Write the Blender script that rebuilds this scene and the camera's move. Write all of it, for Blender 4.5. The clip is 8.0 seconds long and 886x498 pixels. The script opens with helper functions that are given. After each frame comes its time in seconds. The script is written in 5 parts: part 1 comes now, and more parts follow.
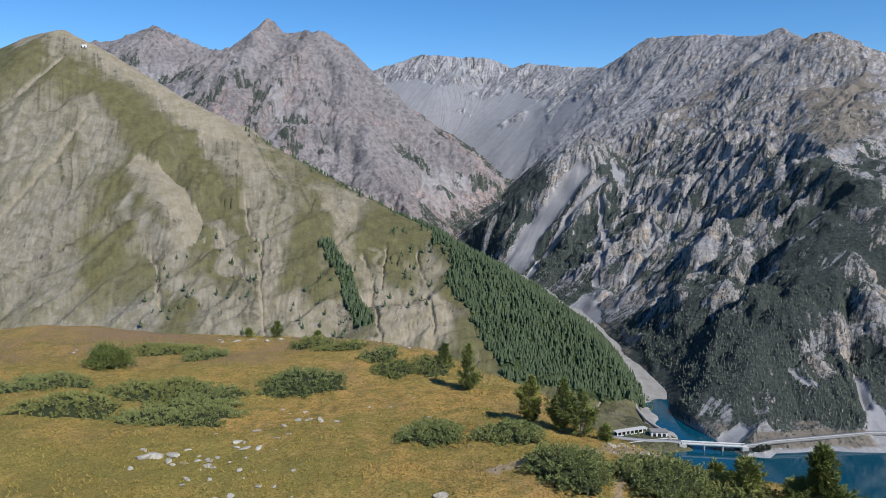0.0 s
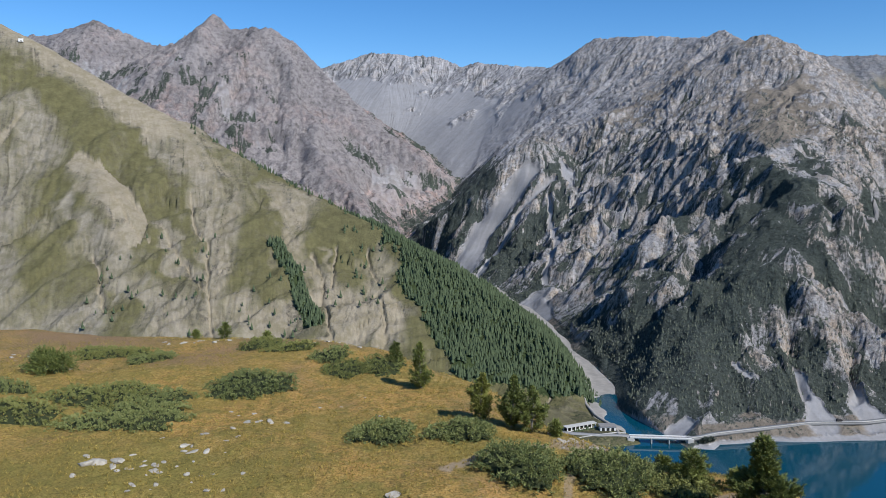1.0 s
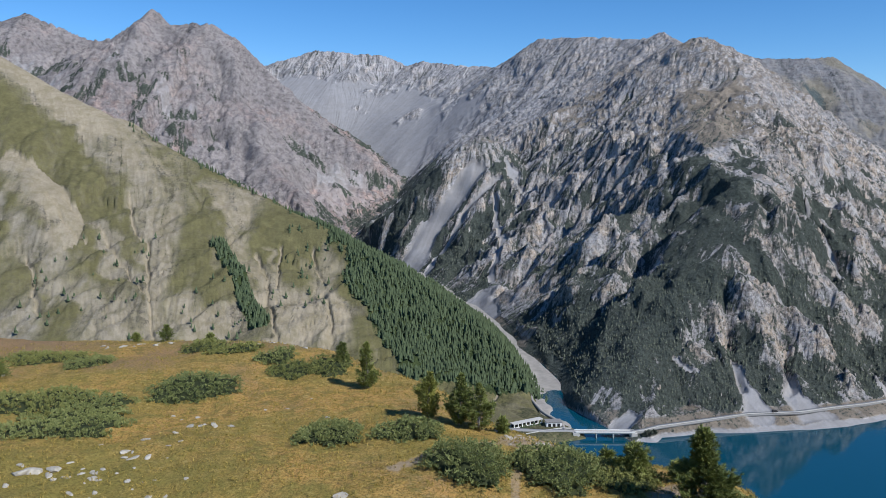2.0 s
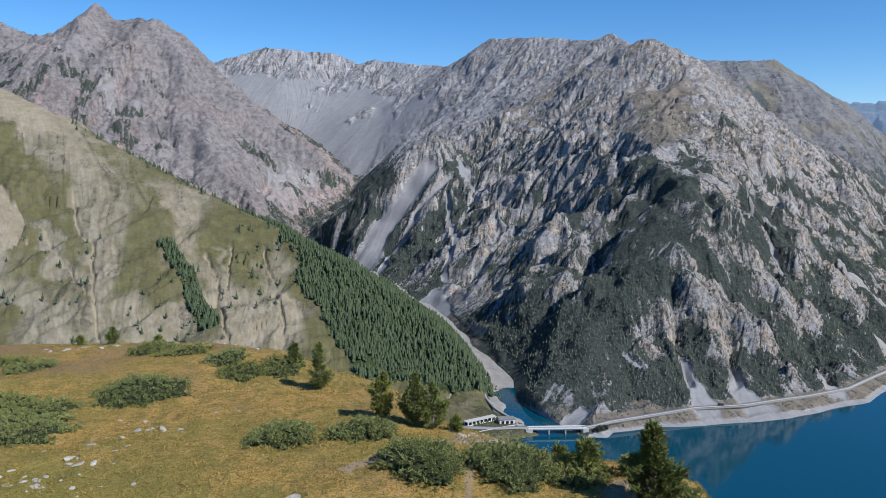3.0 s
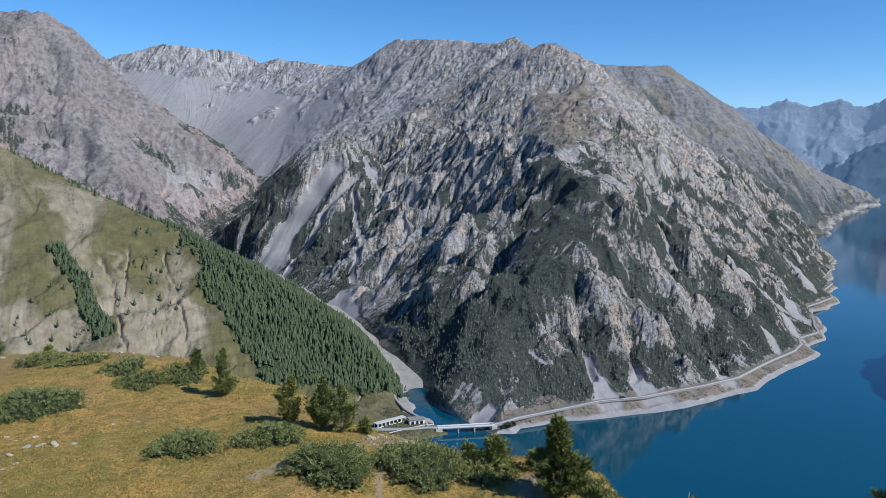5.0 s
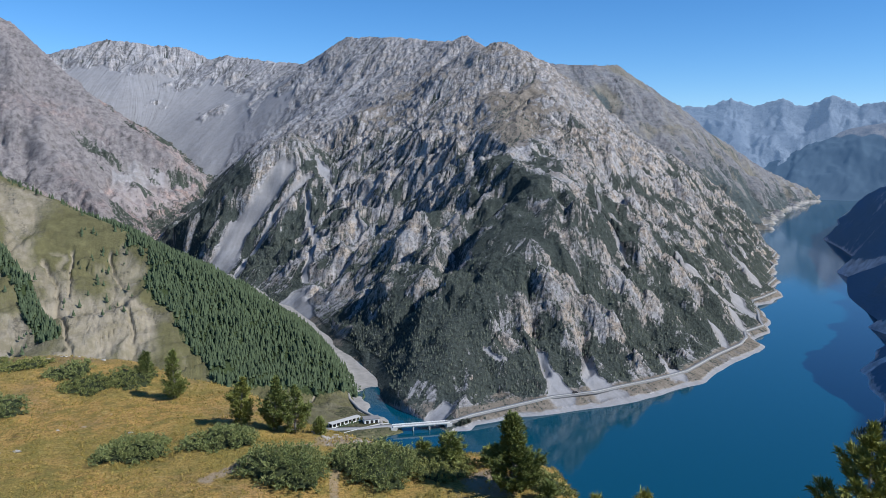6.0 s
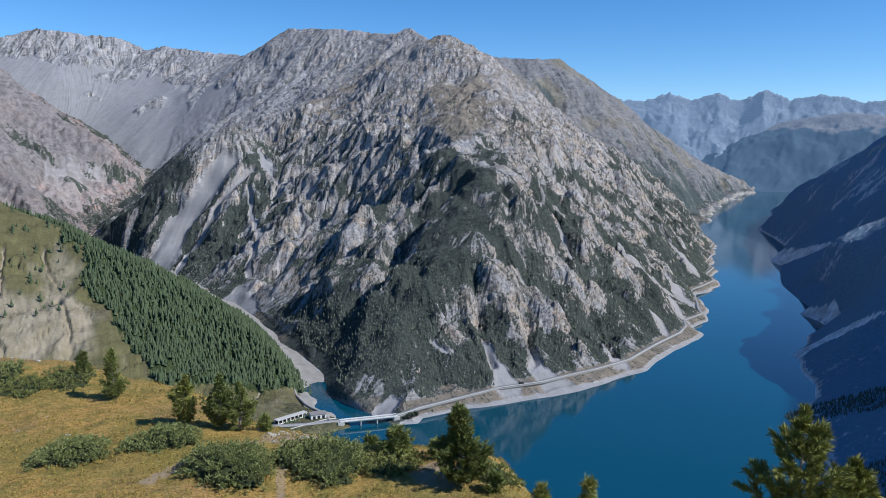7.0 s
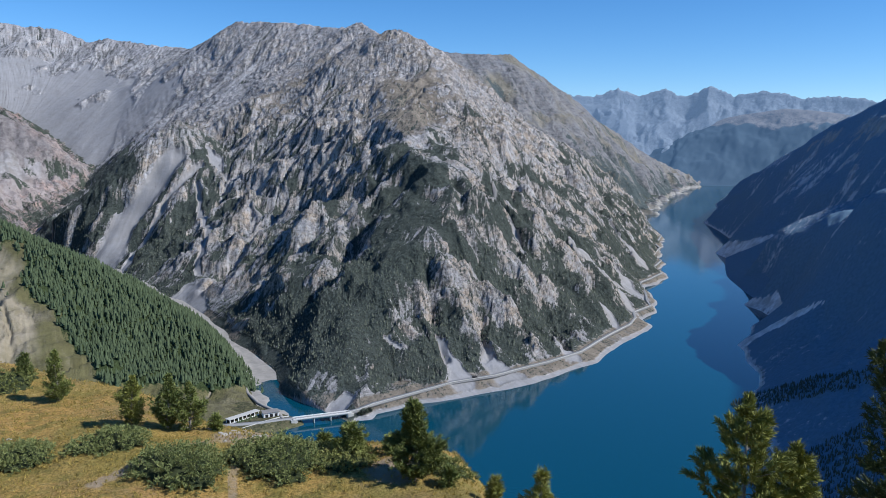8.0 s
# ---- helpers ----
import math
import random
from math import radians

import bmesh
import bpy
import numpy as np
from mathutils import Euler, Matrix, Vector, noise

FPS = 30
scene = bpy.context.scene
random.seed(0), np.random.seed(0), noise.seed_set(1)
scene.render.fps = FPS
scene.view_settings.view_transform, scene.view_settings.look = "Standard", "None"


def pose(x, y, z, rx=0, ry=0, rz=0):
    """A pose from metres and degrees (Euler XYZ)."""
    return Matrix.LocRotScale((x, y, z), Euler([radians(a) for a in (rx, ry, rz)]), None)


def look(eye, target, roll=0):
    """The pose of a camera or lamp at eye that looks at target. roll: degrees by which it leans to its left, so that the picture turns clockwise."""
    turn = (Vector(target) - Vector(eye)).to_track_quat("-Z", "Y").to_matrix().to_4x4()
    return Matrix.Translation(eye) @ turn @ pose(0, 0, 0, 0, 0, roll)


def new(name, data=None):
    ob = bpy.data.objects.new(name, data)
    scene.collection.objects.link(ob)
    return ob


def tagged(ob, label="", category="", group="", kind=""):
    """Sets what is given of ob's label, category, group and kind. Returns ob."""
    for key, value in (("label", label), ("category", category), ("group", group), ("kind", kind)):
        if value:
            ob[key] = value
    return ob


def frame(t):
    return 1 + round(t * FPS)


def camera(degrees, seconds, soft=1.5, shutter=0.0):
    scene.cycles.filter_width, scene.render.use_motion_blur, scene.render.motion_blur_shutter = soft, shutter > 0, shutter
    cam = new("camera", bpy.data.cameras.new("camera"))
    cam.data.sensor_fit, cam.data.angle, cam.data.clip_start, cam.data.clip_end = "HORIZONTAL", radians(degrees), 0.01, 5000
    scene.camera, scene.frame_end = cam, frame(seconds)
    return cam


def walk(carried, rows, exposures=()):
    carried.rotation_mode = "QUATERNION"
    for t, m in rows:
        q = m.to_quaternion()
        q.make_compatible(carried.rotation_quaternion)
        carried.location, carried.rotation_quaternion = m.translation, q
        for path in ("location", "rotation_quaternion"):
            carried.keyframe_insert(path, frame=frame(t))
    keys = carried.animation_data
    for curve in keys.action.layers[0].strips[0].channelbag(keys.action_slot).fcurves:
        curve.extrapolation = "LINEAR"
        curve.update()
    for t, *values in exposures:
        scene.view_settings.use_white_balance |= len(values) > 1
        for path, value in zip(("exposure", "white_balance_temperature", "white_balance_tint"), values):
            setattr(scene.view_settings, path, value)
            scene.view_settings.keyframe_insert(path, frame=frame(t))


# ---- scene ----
EYE = 215.0                      # height of the eye over the lake, whose surface is z = 0
cam = camera(60.33, 8.0, soft=0.5)
TURNS = [
    (0.0, 83.05, 0.0, 0.0), (0.5, 82.988, -0.081, -1.777), (1.0, 82.953, -0.102, -3.718),
    (1.5, 82.922, -0.139, -5.793), (3.0, 82.823, -0.353, -11.288), (3.5, 82.829, -0.445, -12.968),
    (4.0, 82.893, -0.502, -14.699), (4.5, 82.918, -0.497, -16.56), (6.0, 82.841, -0.478, -21.768),
    (6.5, 82.61, -0.424, -23.929), (7.0, 82.366, -0.431, -25.875), (7.5, 82.13, -0.428, -27.623),
    (8.0, 82.031, -0.421, -29.463)]
ARM = 0.12                       # the camera swings on a short arm as it turns
walk(cam, [(t, pose(-ARM * math.sin(radians(rz)), ARM * math.cos(radians(rz)) - ARM, EYE, rx, ry, rz)) for t, rx, ry, rz in TURNS], ((0.0, 0.2, 6220, 10), (3.5, 0.23, 6100, 10), (8.0, 0.25, 6000, 10)))

# ---- sky and sun ----
SUN_EL, SUN_AZ = 42.0, 133.0
world = bpy.data.worlds.new("sky")
scene.world = world
world.use_nodes = True
wn, wl = world.node_tree.nodes, world.node_tree.links
wn.clear()
sky = wn.new("ShaderNodeTexSky")
sky.sky_type, sky.sun_disc = "NISHITA", False
sky.sun_elevation, sky.sun_rotation = radians(SUN_EL), radians(SUN_AZ)
sky.altitude, sky.air_density, sky.dust_density, sky.ozone_density = 2200, 1.0, 0.0, 5.0
back = wn.new("ShaderNodeBackground")
back.inputs["Strength"].default_value = 0.115
wout = wn.new("ShaderNodeOutputWorld")
clear = wn.new("ShaderNodeHueSaturation")
clear.inputs["Saturation"].default_value = 1.2
wl.new(sky.outputs[0], clear.inputs["Color"])
wl.new(clear.outputs[0], back.inputs["Color"])
wl.new(back.outputs[0], wout.inputs["Surface"])
lamp = bpy.data.lights.new("sun", "SUN")
lamp.energy, lamp.angle, lamp.color = 4.6, radians(0.5), (1.0, 0.965, 0.915)
sun = new("sun", lamp)
sd = Vector((math.sin(radians(SUN_AZ)) * math.cos(radians(SUN_EL)), math.cos(radians(SUN_AZ)) * math.cos(radians(SUN_EL)), math.sin(radians(SUN_EL))))
sun.matrix_world = look(sd * 100, (0, 0, 0))

# ---- terrain functions ----
def rnd2(ix, iy, seed):
    n = (ix.astype(np.int64) * 374761393 + iy.astype(np.int64) * 668265263 + seed * 974711) & 0xFFFFFFFF
    n = ((n ^ (n >> 13)) * 1274126177) & 0xFFFFFFFF
    n = ((n ^ (n >> 15)) * 2246822519) & 0xFFFFFFFF
    return (n ^ (n >> 16)) / 4294967296.0


def grain(x, y, seed=0):
    """Gradient noise, about -1 to 1."""
    ix, iy = np.floor(x), np.floor(y)
    fx, fy = x - ix, y - iy
    u, v = fx * fx * fx * (fx * (fx * 6 - 15) + 10), fy * fy * fy * (fy * (fy * 6 - 15) + 10)
    def corner(a, b):
        t = rnd2(ix + a, iy + b, seed) * 2 * np.pi
        return np.cos(t) * (fx - a) + np.sin(t) * (fy - b)
    top = corner(0, 0) * (1 - u) + corner(1, 0) * u
    low = corner(0, 1) * (1 - u) + corner(1, 1) * u
    return (top * (1 - v) + low * v) * 1.5


def fbm(x, y, octaves=4, seed=0, gain=0.5):
    z, a = 0.0, 1.0
    for o in range(octaves):
        z = z + a * grain(x, y, seed + o * 17)
        x, y, a = x * 2.03 + 11.3, y * 2.03 - 7.1, a * gain
    return z


def crag(x, y, octaves=4, seed=0, gain=0.5):
    """Ridged noise, 0 to about 1: sharp crests, round hollows."""
    z, a, n = 0.0, 1.0, 0.0
    for o in range(octaves):
        z = z + a * (1 - np.minimum(np.abs(grain(x, y, seed + o * 13)) * 1.6, 1))
        n += a
        x, y, a = x * 2.1 + 5.7, y * 2.1 + 3.3, a * gain
    return z / n


def step(a, b, v):
    t = np.clip((v - a) / (b - a), 0, 1)
    return t * t * (3 - 2 * t)


def along(x, y, line):
    """Distance from a line of (x, y, z) points, the z there, and the way along it."""
    best, zed, way, run = np.full(x.shape, 1e9), np.zeros(x.shape), np.zeros(x.shape), 0.0
    for (ax, ay, az), (bx, by, bz) in zip(line, line[1:]):
        ux, uy = bx - ax, by - ay
        size = math.hypot(ux, uy)
        t = np.clip(((x - ax) * ux + (y - ay) * uy) / (size * size), 0, 1)
        d = np.hypot(x - ax - t * ux, y - ay - t * uy)
        near = d < best
        best = np.where(near, d, best)
        zed = np.where(near, az + t * (bz - az), zed)
        way = np.where(near, run + t * size, way)
        run += size
    return best, zed, way


def inside(x, y, line):
    hit = np.zeros(x.shape, bool)
    for (ax, ay, _), (bx, by, _) in zip(line, line[1:] + line[:1]):
        hit ^= ((ay > y) != (by > y)) & (x < (bx - ax) * (y - ay) / (by - ay + 1e-9) + ax)
    return hit


def ringed(x, y, ring):
    """Distance from a closed ring of points, and its height, blended from all its sides."""
    best, total, weight = np.full(x.shape, 1e9), np.zeros(x.shape), np.zeros(x.shape)
    for (ax, ay, az), (bx, by, bz) in zip(ring, ring[1:] + ring[:1]):
        ux, uy = bx - ax, by - ay
        t = np.clip(((x - ax) * ux + (y - ay) * uy) / (ux * ux + uy * uy), 0, 1)
        d = np.hypot(x - ax - t * ux, y - ay - t * uy)
        best = np.minimum(best, d)
        w = math.hypot(ux, uy) / (d + 4.0) ** 3
        total, weight = total + w * (az + t * (bz - az)), weight + w
    return best, total / weight


def streak(x, y, line, w0, w1, hard=1.25, core=0.7):
    """1 on a strip along a line of (x, y) points, of half width w0 at its start and w1 at its end, 0 off it."""
    d, _, s = along(x, y, [(p, q, 0) for p, q in line])
    size = sum(math.hypot(b[0] - a[0], b[1] - a[1]) for a, b in zip(line, line[1:]))
    return step(hard, core, d / (w0 + (w1 - w0) * s / size))


def massif(x, y, ridges, foot, steep=1.0, ribs=20.0, wave=70.0, rough=8.0, seed=0, jag=6.0, outside=0.6, cliffs=0.0, wobble=0.0, crimp=0.38):
    """Height of a mountain between its foot (a ring) and its ridges (line, reach, roundness, wander), with ribs and
    gullies down the fall line. Also the way down (0 at a ridge, 1 at the foot) and the rib relief, -1 to 1."""
    ox, oy = x, y
    if wobble:
        far = wobble * np.clip(np.hypot(x, y) / 800, 0.35, 3)
        x, y = x + far * fbm(x / 110, y / 110, 3, seed + 7), y + far * fbm(x / 110, y / 110, 3, seed + 8)
    df, zf = ringed(x, y, foot)
    ins = inside(x, y, foot)
    x, y = ox, oy
    wx, wy = fbm(x / 230, y / 230, 4, seed + 3), fbm(x / 230, y / 230, 4, seed + 5)
    z, down, sway = np.full(x.shape, -1e9), np.zeros(x.shape), np.zeros(x.shape)
    for i, (line, reach, smooth, wander) in enumerate(ridges):
        d0, zr, s = along(x + wx * wander, y + wy * wander, line)
        d1, _, s1 = along(x + wx * 30, y + wy * 30, line)
        d0 = np.sqrt(d0 * d0 + smooth * smooth) - smooth
        t = df / (df + d0 * reach + 1e-6)
        zi = zf + (zr - zf) * t ** steep
        more = zi > z
        z = np.where(more, zi, z)
        down = np.where(more, 1 - t, down)
        sway = np.where(more, s1 + 1000 * i, sway)
    calm = step(0, 60, df)
    low = step(0.0, 0.2, down) * calm
    rib = crag(sway / wave, down * 2.0 + sway / 900, 2, seed + 21, 0.5) * 2 - 1.15
    sub = crag(sway / (wave * 0.31) + wx, down * 5.0, 3, seed + 25, 0.6) * 2 - 1.15
    bed = fbm(x / 90, y / 90, 4, seed + 31)
    fine = crag(x / 30, y / 30, 4, seed + 41, 0.6) - 0.55
    z = z + (rib + sub * crimp) * ribs * low + (bed * rough + fine * rough * 1.3) * calm * (0.35 + 0.65 * low)
    z = z + (crag(x / 45, y / 45, 3, seed + 51) - 0.6) * jag * (1 - step(0, 0.12, down)) * calm
    if cliffs:
        tall = 26.0 + bed * 5
        f = (z + wx * 14) / tall
        z = z + (step(0.25, 0.75, f - np.floor(f)) - (f - np.floor(f))) * cliffs * calm * np.clip(0.5 + fbm(x / 110, y / 110, 3, seed + 61) * 1.6, 0, 1)
    z = np.where(ins, z, zf - df * outside)
    return z, down, rib


LAKE_W = [(213, 529, 0), (231, 525, 0), (240, 534, 0), (293, 538, 0), (370, 534, 0), (440, 546, 0), (496, 561, 0), (578, 605, 0), (626, 631, 0), (655, 656, 0), (672, 680, 0), (718, 699, 0), (738, 727, 0), (771, 764, 0), (826, 830, 0), (863, 847, 0), (918, 880, 0), (940, 925, 0), (1016, 979, 0), (1040, 1026, 0), (1138, 1101, 0), (1180, 1160, 0), (1290, 1247, 0), (1327, 1299, 0), (1405, 1432, 0), (1537, 1572, 0), (1605, 1665, 0)]
RIVER = [(211, 537, 0), (207, 562, 0), (197, 610, 0), (203, 690, 0), (201, 760, 1), (201, 830, 2), (194, 920, 5), (184, 1012, 8), (169, 1078, 12), (130, 1230, 22), (58, 1420, 34), (36, 1620, 44), (120, 1850, 90), (180, 2000, 150)]
BANK = [(150, 556, 4), (160, 590, 3), (164, 625, 3), (172, 677, 3), (181, 722, 3), (187, 818, 4), (181, 913, 6), (170, 1010, 9), (156, 1078, 13), (105, 1220, 24)]
L_CREST = [(-1000, 1500, 340), (-743, 1309, 386), (-630, 1204, 400), (-564, 1160, 403), (-479, 1133, 363), (-389, 1103, 308), (-300, 1068, 263), (-214, 1023, 220), (-132, 971, 180), (-57, 918, 146), (-9, 877, 125), (69, 797, 85), (119, 730, 57), (151, 671, 31), (161, 638, 10)]
L_SPURS = [[(-545, 1150, 369), (-414, 1020, 250), (-307, 913, 172), (-216, 815, 98), (-166, 721, 45)],
           [(-300, 1068, 263), (-185, 945, 178), (-139, 831, 108), (-79, 727, 44)],
           [(-101, 949, 165), (-40, 842, 107), (-14, 757, 54), (8, 688, 26)]]
L_FOOT = BANK + [(-60, 1420, 50), (-400, 1560, 110), (-900, 1800, 180), (-1500, 1700, 150), (-1300, 1000, 30), (-800, 700, 0), (-400, 560, -20), (-150, 520, -15), (40, 535, -6), (110, 545, 2)]
M_FRONT = [(218, 556, 0), (262, 608, 21), (326, 683, 75), (376, 759, 122), (437, 858, 181), (515, 993, 234), (626, 1187, 313), (712, 1375, 405), (731, 1462, 443)]
M_NW = [(731, 1462, 443), (752, 1623, 453), (759, 1752, 499), (747, 1859, 497), (680, 2021, 526), (583, 2203, 545), (553, 2344, 521), (521, 2509, 498), (419, 2676, 521), (314, 2777, 544), (248, 2827, 534), (160, 2902, 575), (-84, 2966, 598), (-241, 2914, 540), (-377, 2813, 472)]
M_EAST = [(712, 1375, 405), (788, 1382, 360), (881, 1376, 306), (1010, 1392, 250), (1139, 1412, 204), (1279, 1452, 152), (1439, 1539, 72), (1610, 1680, 4)]
M_KNOB = [(560, 2060, 440), (455, 1830, 300), (340, 1570, 226), (275, 1436, 250), (229, 1436, 226), (155, 1436, 162), (93, 1453, 106), (46, 1495, 62)]
M_RIBS = [[(515, 993, 234), (456, 955, 185), (389, 900, 137), (312, 857, 68), (241, 808, 24), (200, 755, 6)],
          [(626, 1187, 313), (513, 1184, 244), (381, 1142, 146), (282, 1108, 59), (208, 1072, 10)],
          [(515, 993, 234), (545, 907, 178), (550, 801, 110), (529, 700, 55), (486, 602, 16)],
          [(788, 1382, 360), (831, 1255, 218), (869, 1122, 126), (905, 1036, 60), (868, 895, 13)]]
M_FOOT = LAKE_W + [(1900, 1900, 0), (2100, 2300, 100), (1500, 2600, 200), (900, 3100, 250), (0, 3400, 300), (-500, 3050, 420), (-377, 2780, 440), (-150, 2600, 400), (60, 2350, 270)] + RIVER[::-1]
B_RIDGE = [(-1600, 2400, 480), (-1182, 2390, 552), (-1003, 2377, 564), (-882, 2379, 608), (-747, 2380, 554), (-644, 2365, 515), (-570, 2295, 571), (-504, 2267, 613), (-455, 2259, 566), (-340, 2254, 571), (-276, 2219, 528), (-228, 2181, 477), (-146, 2128, 394), (-36, 2046, 284), (67, 1977, 224), (140, 1940, 160)]
B_SPURS = [[(-340, 2254, 571), (-279, 2088, 421), (-203, 1924, 294), (-135, 1758, 185), (-78, 1632, 103)],
           [(-570, 2295, 571), (-557, 2165, 428), (-462, 2012, 327), (-347, 1860, 237)]]
B_FOOT = [(44, 1640, 44), (120, 1850, 90), (180, 2000, 150), (100, 2250, 230), (-150, 2550, 380), (-500, 2700, 380), (-1200, 2800, 350), (-1900, 2600, 300), (-1700, 1900, 200), (-1000, 1800, 180), (-500, 1640, 110), (-150, 1480, 60)]
M2_RIDGE = [(1000, 2120, 420), (1087, 2174, 479), (1251, 2291, 517), (1461, 2324, 522), (1602, 2339, 529), (1758, 2394, 476), (1955, 2470, 414), (2179, 2518, 308), (2560, 2690, 193), (2900, 2830, 105), (3180, 2925, 45), (3400, 2990, 8)]
M2_FOOT = [(1605, 1665, 0), (1772, 1769, 0), (2009, 2002, 0), (2353, 2290, 0), (2700, 2545, 0), (2950, 2700, 0), (3250, 2860, 0), (3440, 2960, 0), (3400, 3060, 5), (3000, 3500, 150), (1500, 3000, 200), (800, 2500, 200), (1100, 1900, 100)]
G_FOOT = [(280, 80, 0), (365, 215, 0), (430, 300, 0), (480, 360, 0), (516, 409, 0), (572, 434, 0), (606, 460, 0), (629, 494, 0), (660, 521, 0), (673, 541, 0), (726, 566, 0), (759, 592, 0), (816, 602, 0), (843, 645, 0), (854, 681, 0), (909, 693, 0), (965, 758, 0), (981, 799, 0), (1050, 824, 0), (1106, 871, 0), (1168, 962, 0), (1212, 1040, 0), (1385, 1134, 0), (1531, 1302, 0), (1668, 1478, 0), (1874, 1597, 0), (2212, 1911, 0), (2841, 2370, 0), (3000, 2450, 0), (3600, 2700, 40), (3500, 1500, 100), (2600, 400, 100), (1400, -300, 50), (700, -200, -20)]
G_SPUR = [(700, 330, 0), (800, 470, 0), (930, 640, 0), (1040, 780, 0), (1150, 930, 0)]
G_COMBE = [(1215, 1040, 0), (1176, 930, 0), (1172, 862, 0), (1151, 790, 0), (1125, 660, 0)]
G_RIDGE = [(3300, 2480, 60), (2700, 2120, 50), (1960, 1640, 60), (1807, 1458, 117), (1701, 1243, 199), (1613, 1069, 259), (1514, 903, 306), (1380, 640, 380), (1250, 300, 420), (1100, 0, 380)]
D_RIDGE = [(3260, 3550, 145), (3356, 3460, 191), (3491, 3323, 283), (3663, 3102, 374), (3833, 2856, 419), (3956, 2629, 391), (4041, 2401, 342)]
D_FOOT = [(2764, 3294, 20), (2959, 3064, 10), (3158, 2844, 3), (3303, 2675, 3), (3398, 2469, 20), (3477, 2173, 50), (3532, 1878, 80), (3928, 1749, 100), (4406, 2343, 120), (3830, 3214, 120), (3214, 3830, 120)]
FAR_RIDGE = [(2910, 4017, 486), (3079, 3888, 518), (3214, 3777, 508), (3330, 3676, 558), (3419, 3593, 508), (3538, 3476, 550), (3619, 3391, 498), (3705, 3297, 570), (3801, 3186, 502), (3908, 3054, 534), (4027, 2895, 488), (4143, 2727, 493), (4260, 2540, 453)]
FAR_FOOT = [(2516, 3731, 60), (2978, 3307, 60), (3546, 2770, 60), (3811, 2200, 60), (4020, 1790, 60), (4659, 2074, 60), (3983, 3342, 60), (2908, 4311, 60)]


def left_mountain(x, y):
    return massif(x, y, [(L_CREST, 1.0, 12, 6)] + [(s, 1.6, 50, 20) for s in L_SPURS], L_FOOT, 1.0, 7.0, 70.0, 1.3, 100, 2.0)


def main_mountain(x, y):
    calm = step(1600, 2100, y)
    return massif(x, y, [(M_FRONT, 1.0, 70, 45), (M_NW, 1.0, 5, 8), (M_EAST, 1.0, 10, 14), (M_KNOB, 1.2, 22, 14)] + [(r, 1.5, 16, 45) for r in M_RIBS], M_FOOT, 1.06, 10.0 - 3.0 * calm, 120.0, 2.2, 200, 9.0, 0.6, 9.0, 8.0, 0.16)


def back_mountain(x, y):
    return massif(x, y, [(B_RIDGE, 1.0, 4, 6)] + [(s, 1.3, 14, 50) for s in B_SPURS], B_FOOT, 1.12, 15.0, 170.0, 5.0, 300, 9.0, 0.6, 12.0, 0.0, 0.2)


def east_mountain(x, y):
    return massif(x, y, [(M2_RIDGE, 1.0, 6, 10)], M2_FOOT, 1.05, 20.0, 190.0, 5.0, 400, 7.0, 0.6, 8.0, 16.0, 0.2)


def shade_slope(x, y):
    z, down, rib = massif(x, y, [(G_RIDGE, 1.0, 12, 12)], G_FOOT, 0.95, 7.0, 210.0, 3.0, 500, 5.0)
    d, _, s = along(x, y, G_SPUR)
    e, _, q = along(x, y, G_COMBE)
    rise = step(0, 60, z)
    z = z + rise * ((26 + 46 * step(620, 100, s)) * np.exp(-(d / 60) ** 2) * step(-120, 60, s) - 24 * np.exp(-(e / 45) ** 2) * step(0, 200, q))
    return z, down, rib


def end_hill(x, y):
    return massif(x, y, [(D_RIDGE, 1.0, 80, 10)], D_FOOT, 1.0, 14.0, 260.0, 5.0, 600, 2.0)


def far_range(x, y):
    return massif(x, y, [(FAR_RIDGE, 1.0, 4, 10)], FAR_FOOT, 1.0, 30.0, 240.0, 9.0, 700, 20.0)


def left_forest(x, y):
    """How thick the spruces stand on the left mountain: the wood above the river, and a strip in a gully."""
    n1 = fbm(x / 70, y / 70, 4, 140)
    line = np.interp(y, [560, 630, 690, 773, 873, 960], [60, 52, 42, 8, -6, -60])
    main = step(-8, 10, x - line + n1 * 14) * step(622, 640, y + n1 * 6)
    main = main * (1 - step(14, 7, np.hypot(x - 38, (y - 668) * 0.6)))
    strip = streak(x + n1 * 5, y, [(-132, 846), (-107, 796), (-74, 720)], 7, 9)
    return np.maximum(main, strip)


M_DOME = [(511, 1005, 0), (545, 950, 0), (565, 885, 0), (620, 890, 0), (680, 850, 0), (705, 780, 0), (660, 720, 0), (600, 640, 0), (458, 562, 0), (370, 545, 0), (272, 550, 0), (207, 570, 0), (192, 640, 0), (203, 760, 0), (249, 800, 0), (290, 770, 0), (345, 790, 0), (390, 820, 0), (440, 910, 0)]
M_BANDS = [([(525, 798), (632, 862), (657, 832)], 9, 9), ([(407, 744), (424, 694), (462, 657)], 9, 10), ([(731, 972), (791, 936), (856, 895)], 13, 18), ([(664, 793), (720, 769)], 16, 21),
           ([(551, 673), (595, 649)], 12, 15), ([(514, 921), (562, 882), (610, 884)], 20, 14), ([(203, 1873), (140, 1660), (83, 1503)], 30, 30), ([(248, 1263), (186, 1227), (143, 1169)], 24, 32),
           ([(335, 1522), (306, 1370)], 23, 13), ([(665, 967), (752, 956)], 9, 9), ([(235, 816), (245, 706), (205, 621)], 27, 27), ([(435, 934), (435, 820)], 27, 25), ([(110, 1440), (130, 1380)], 22, 24)]
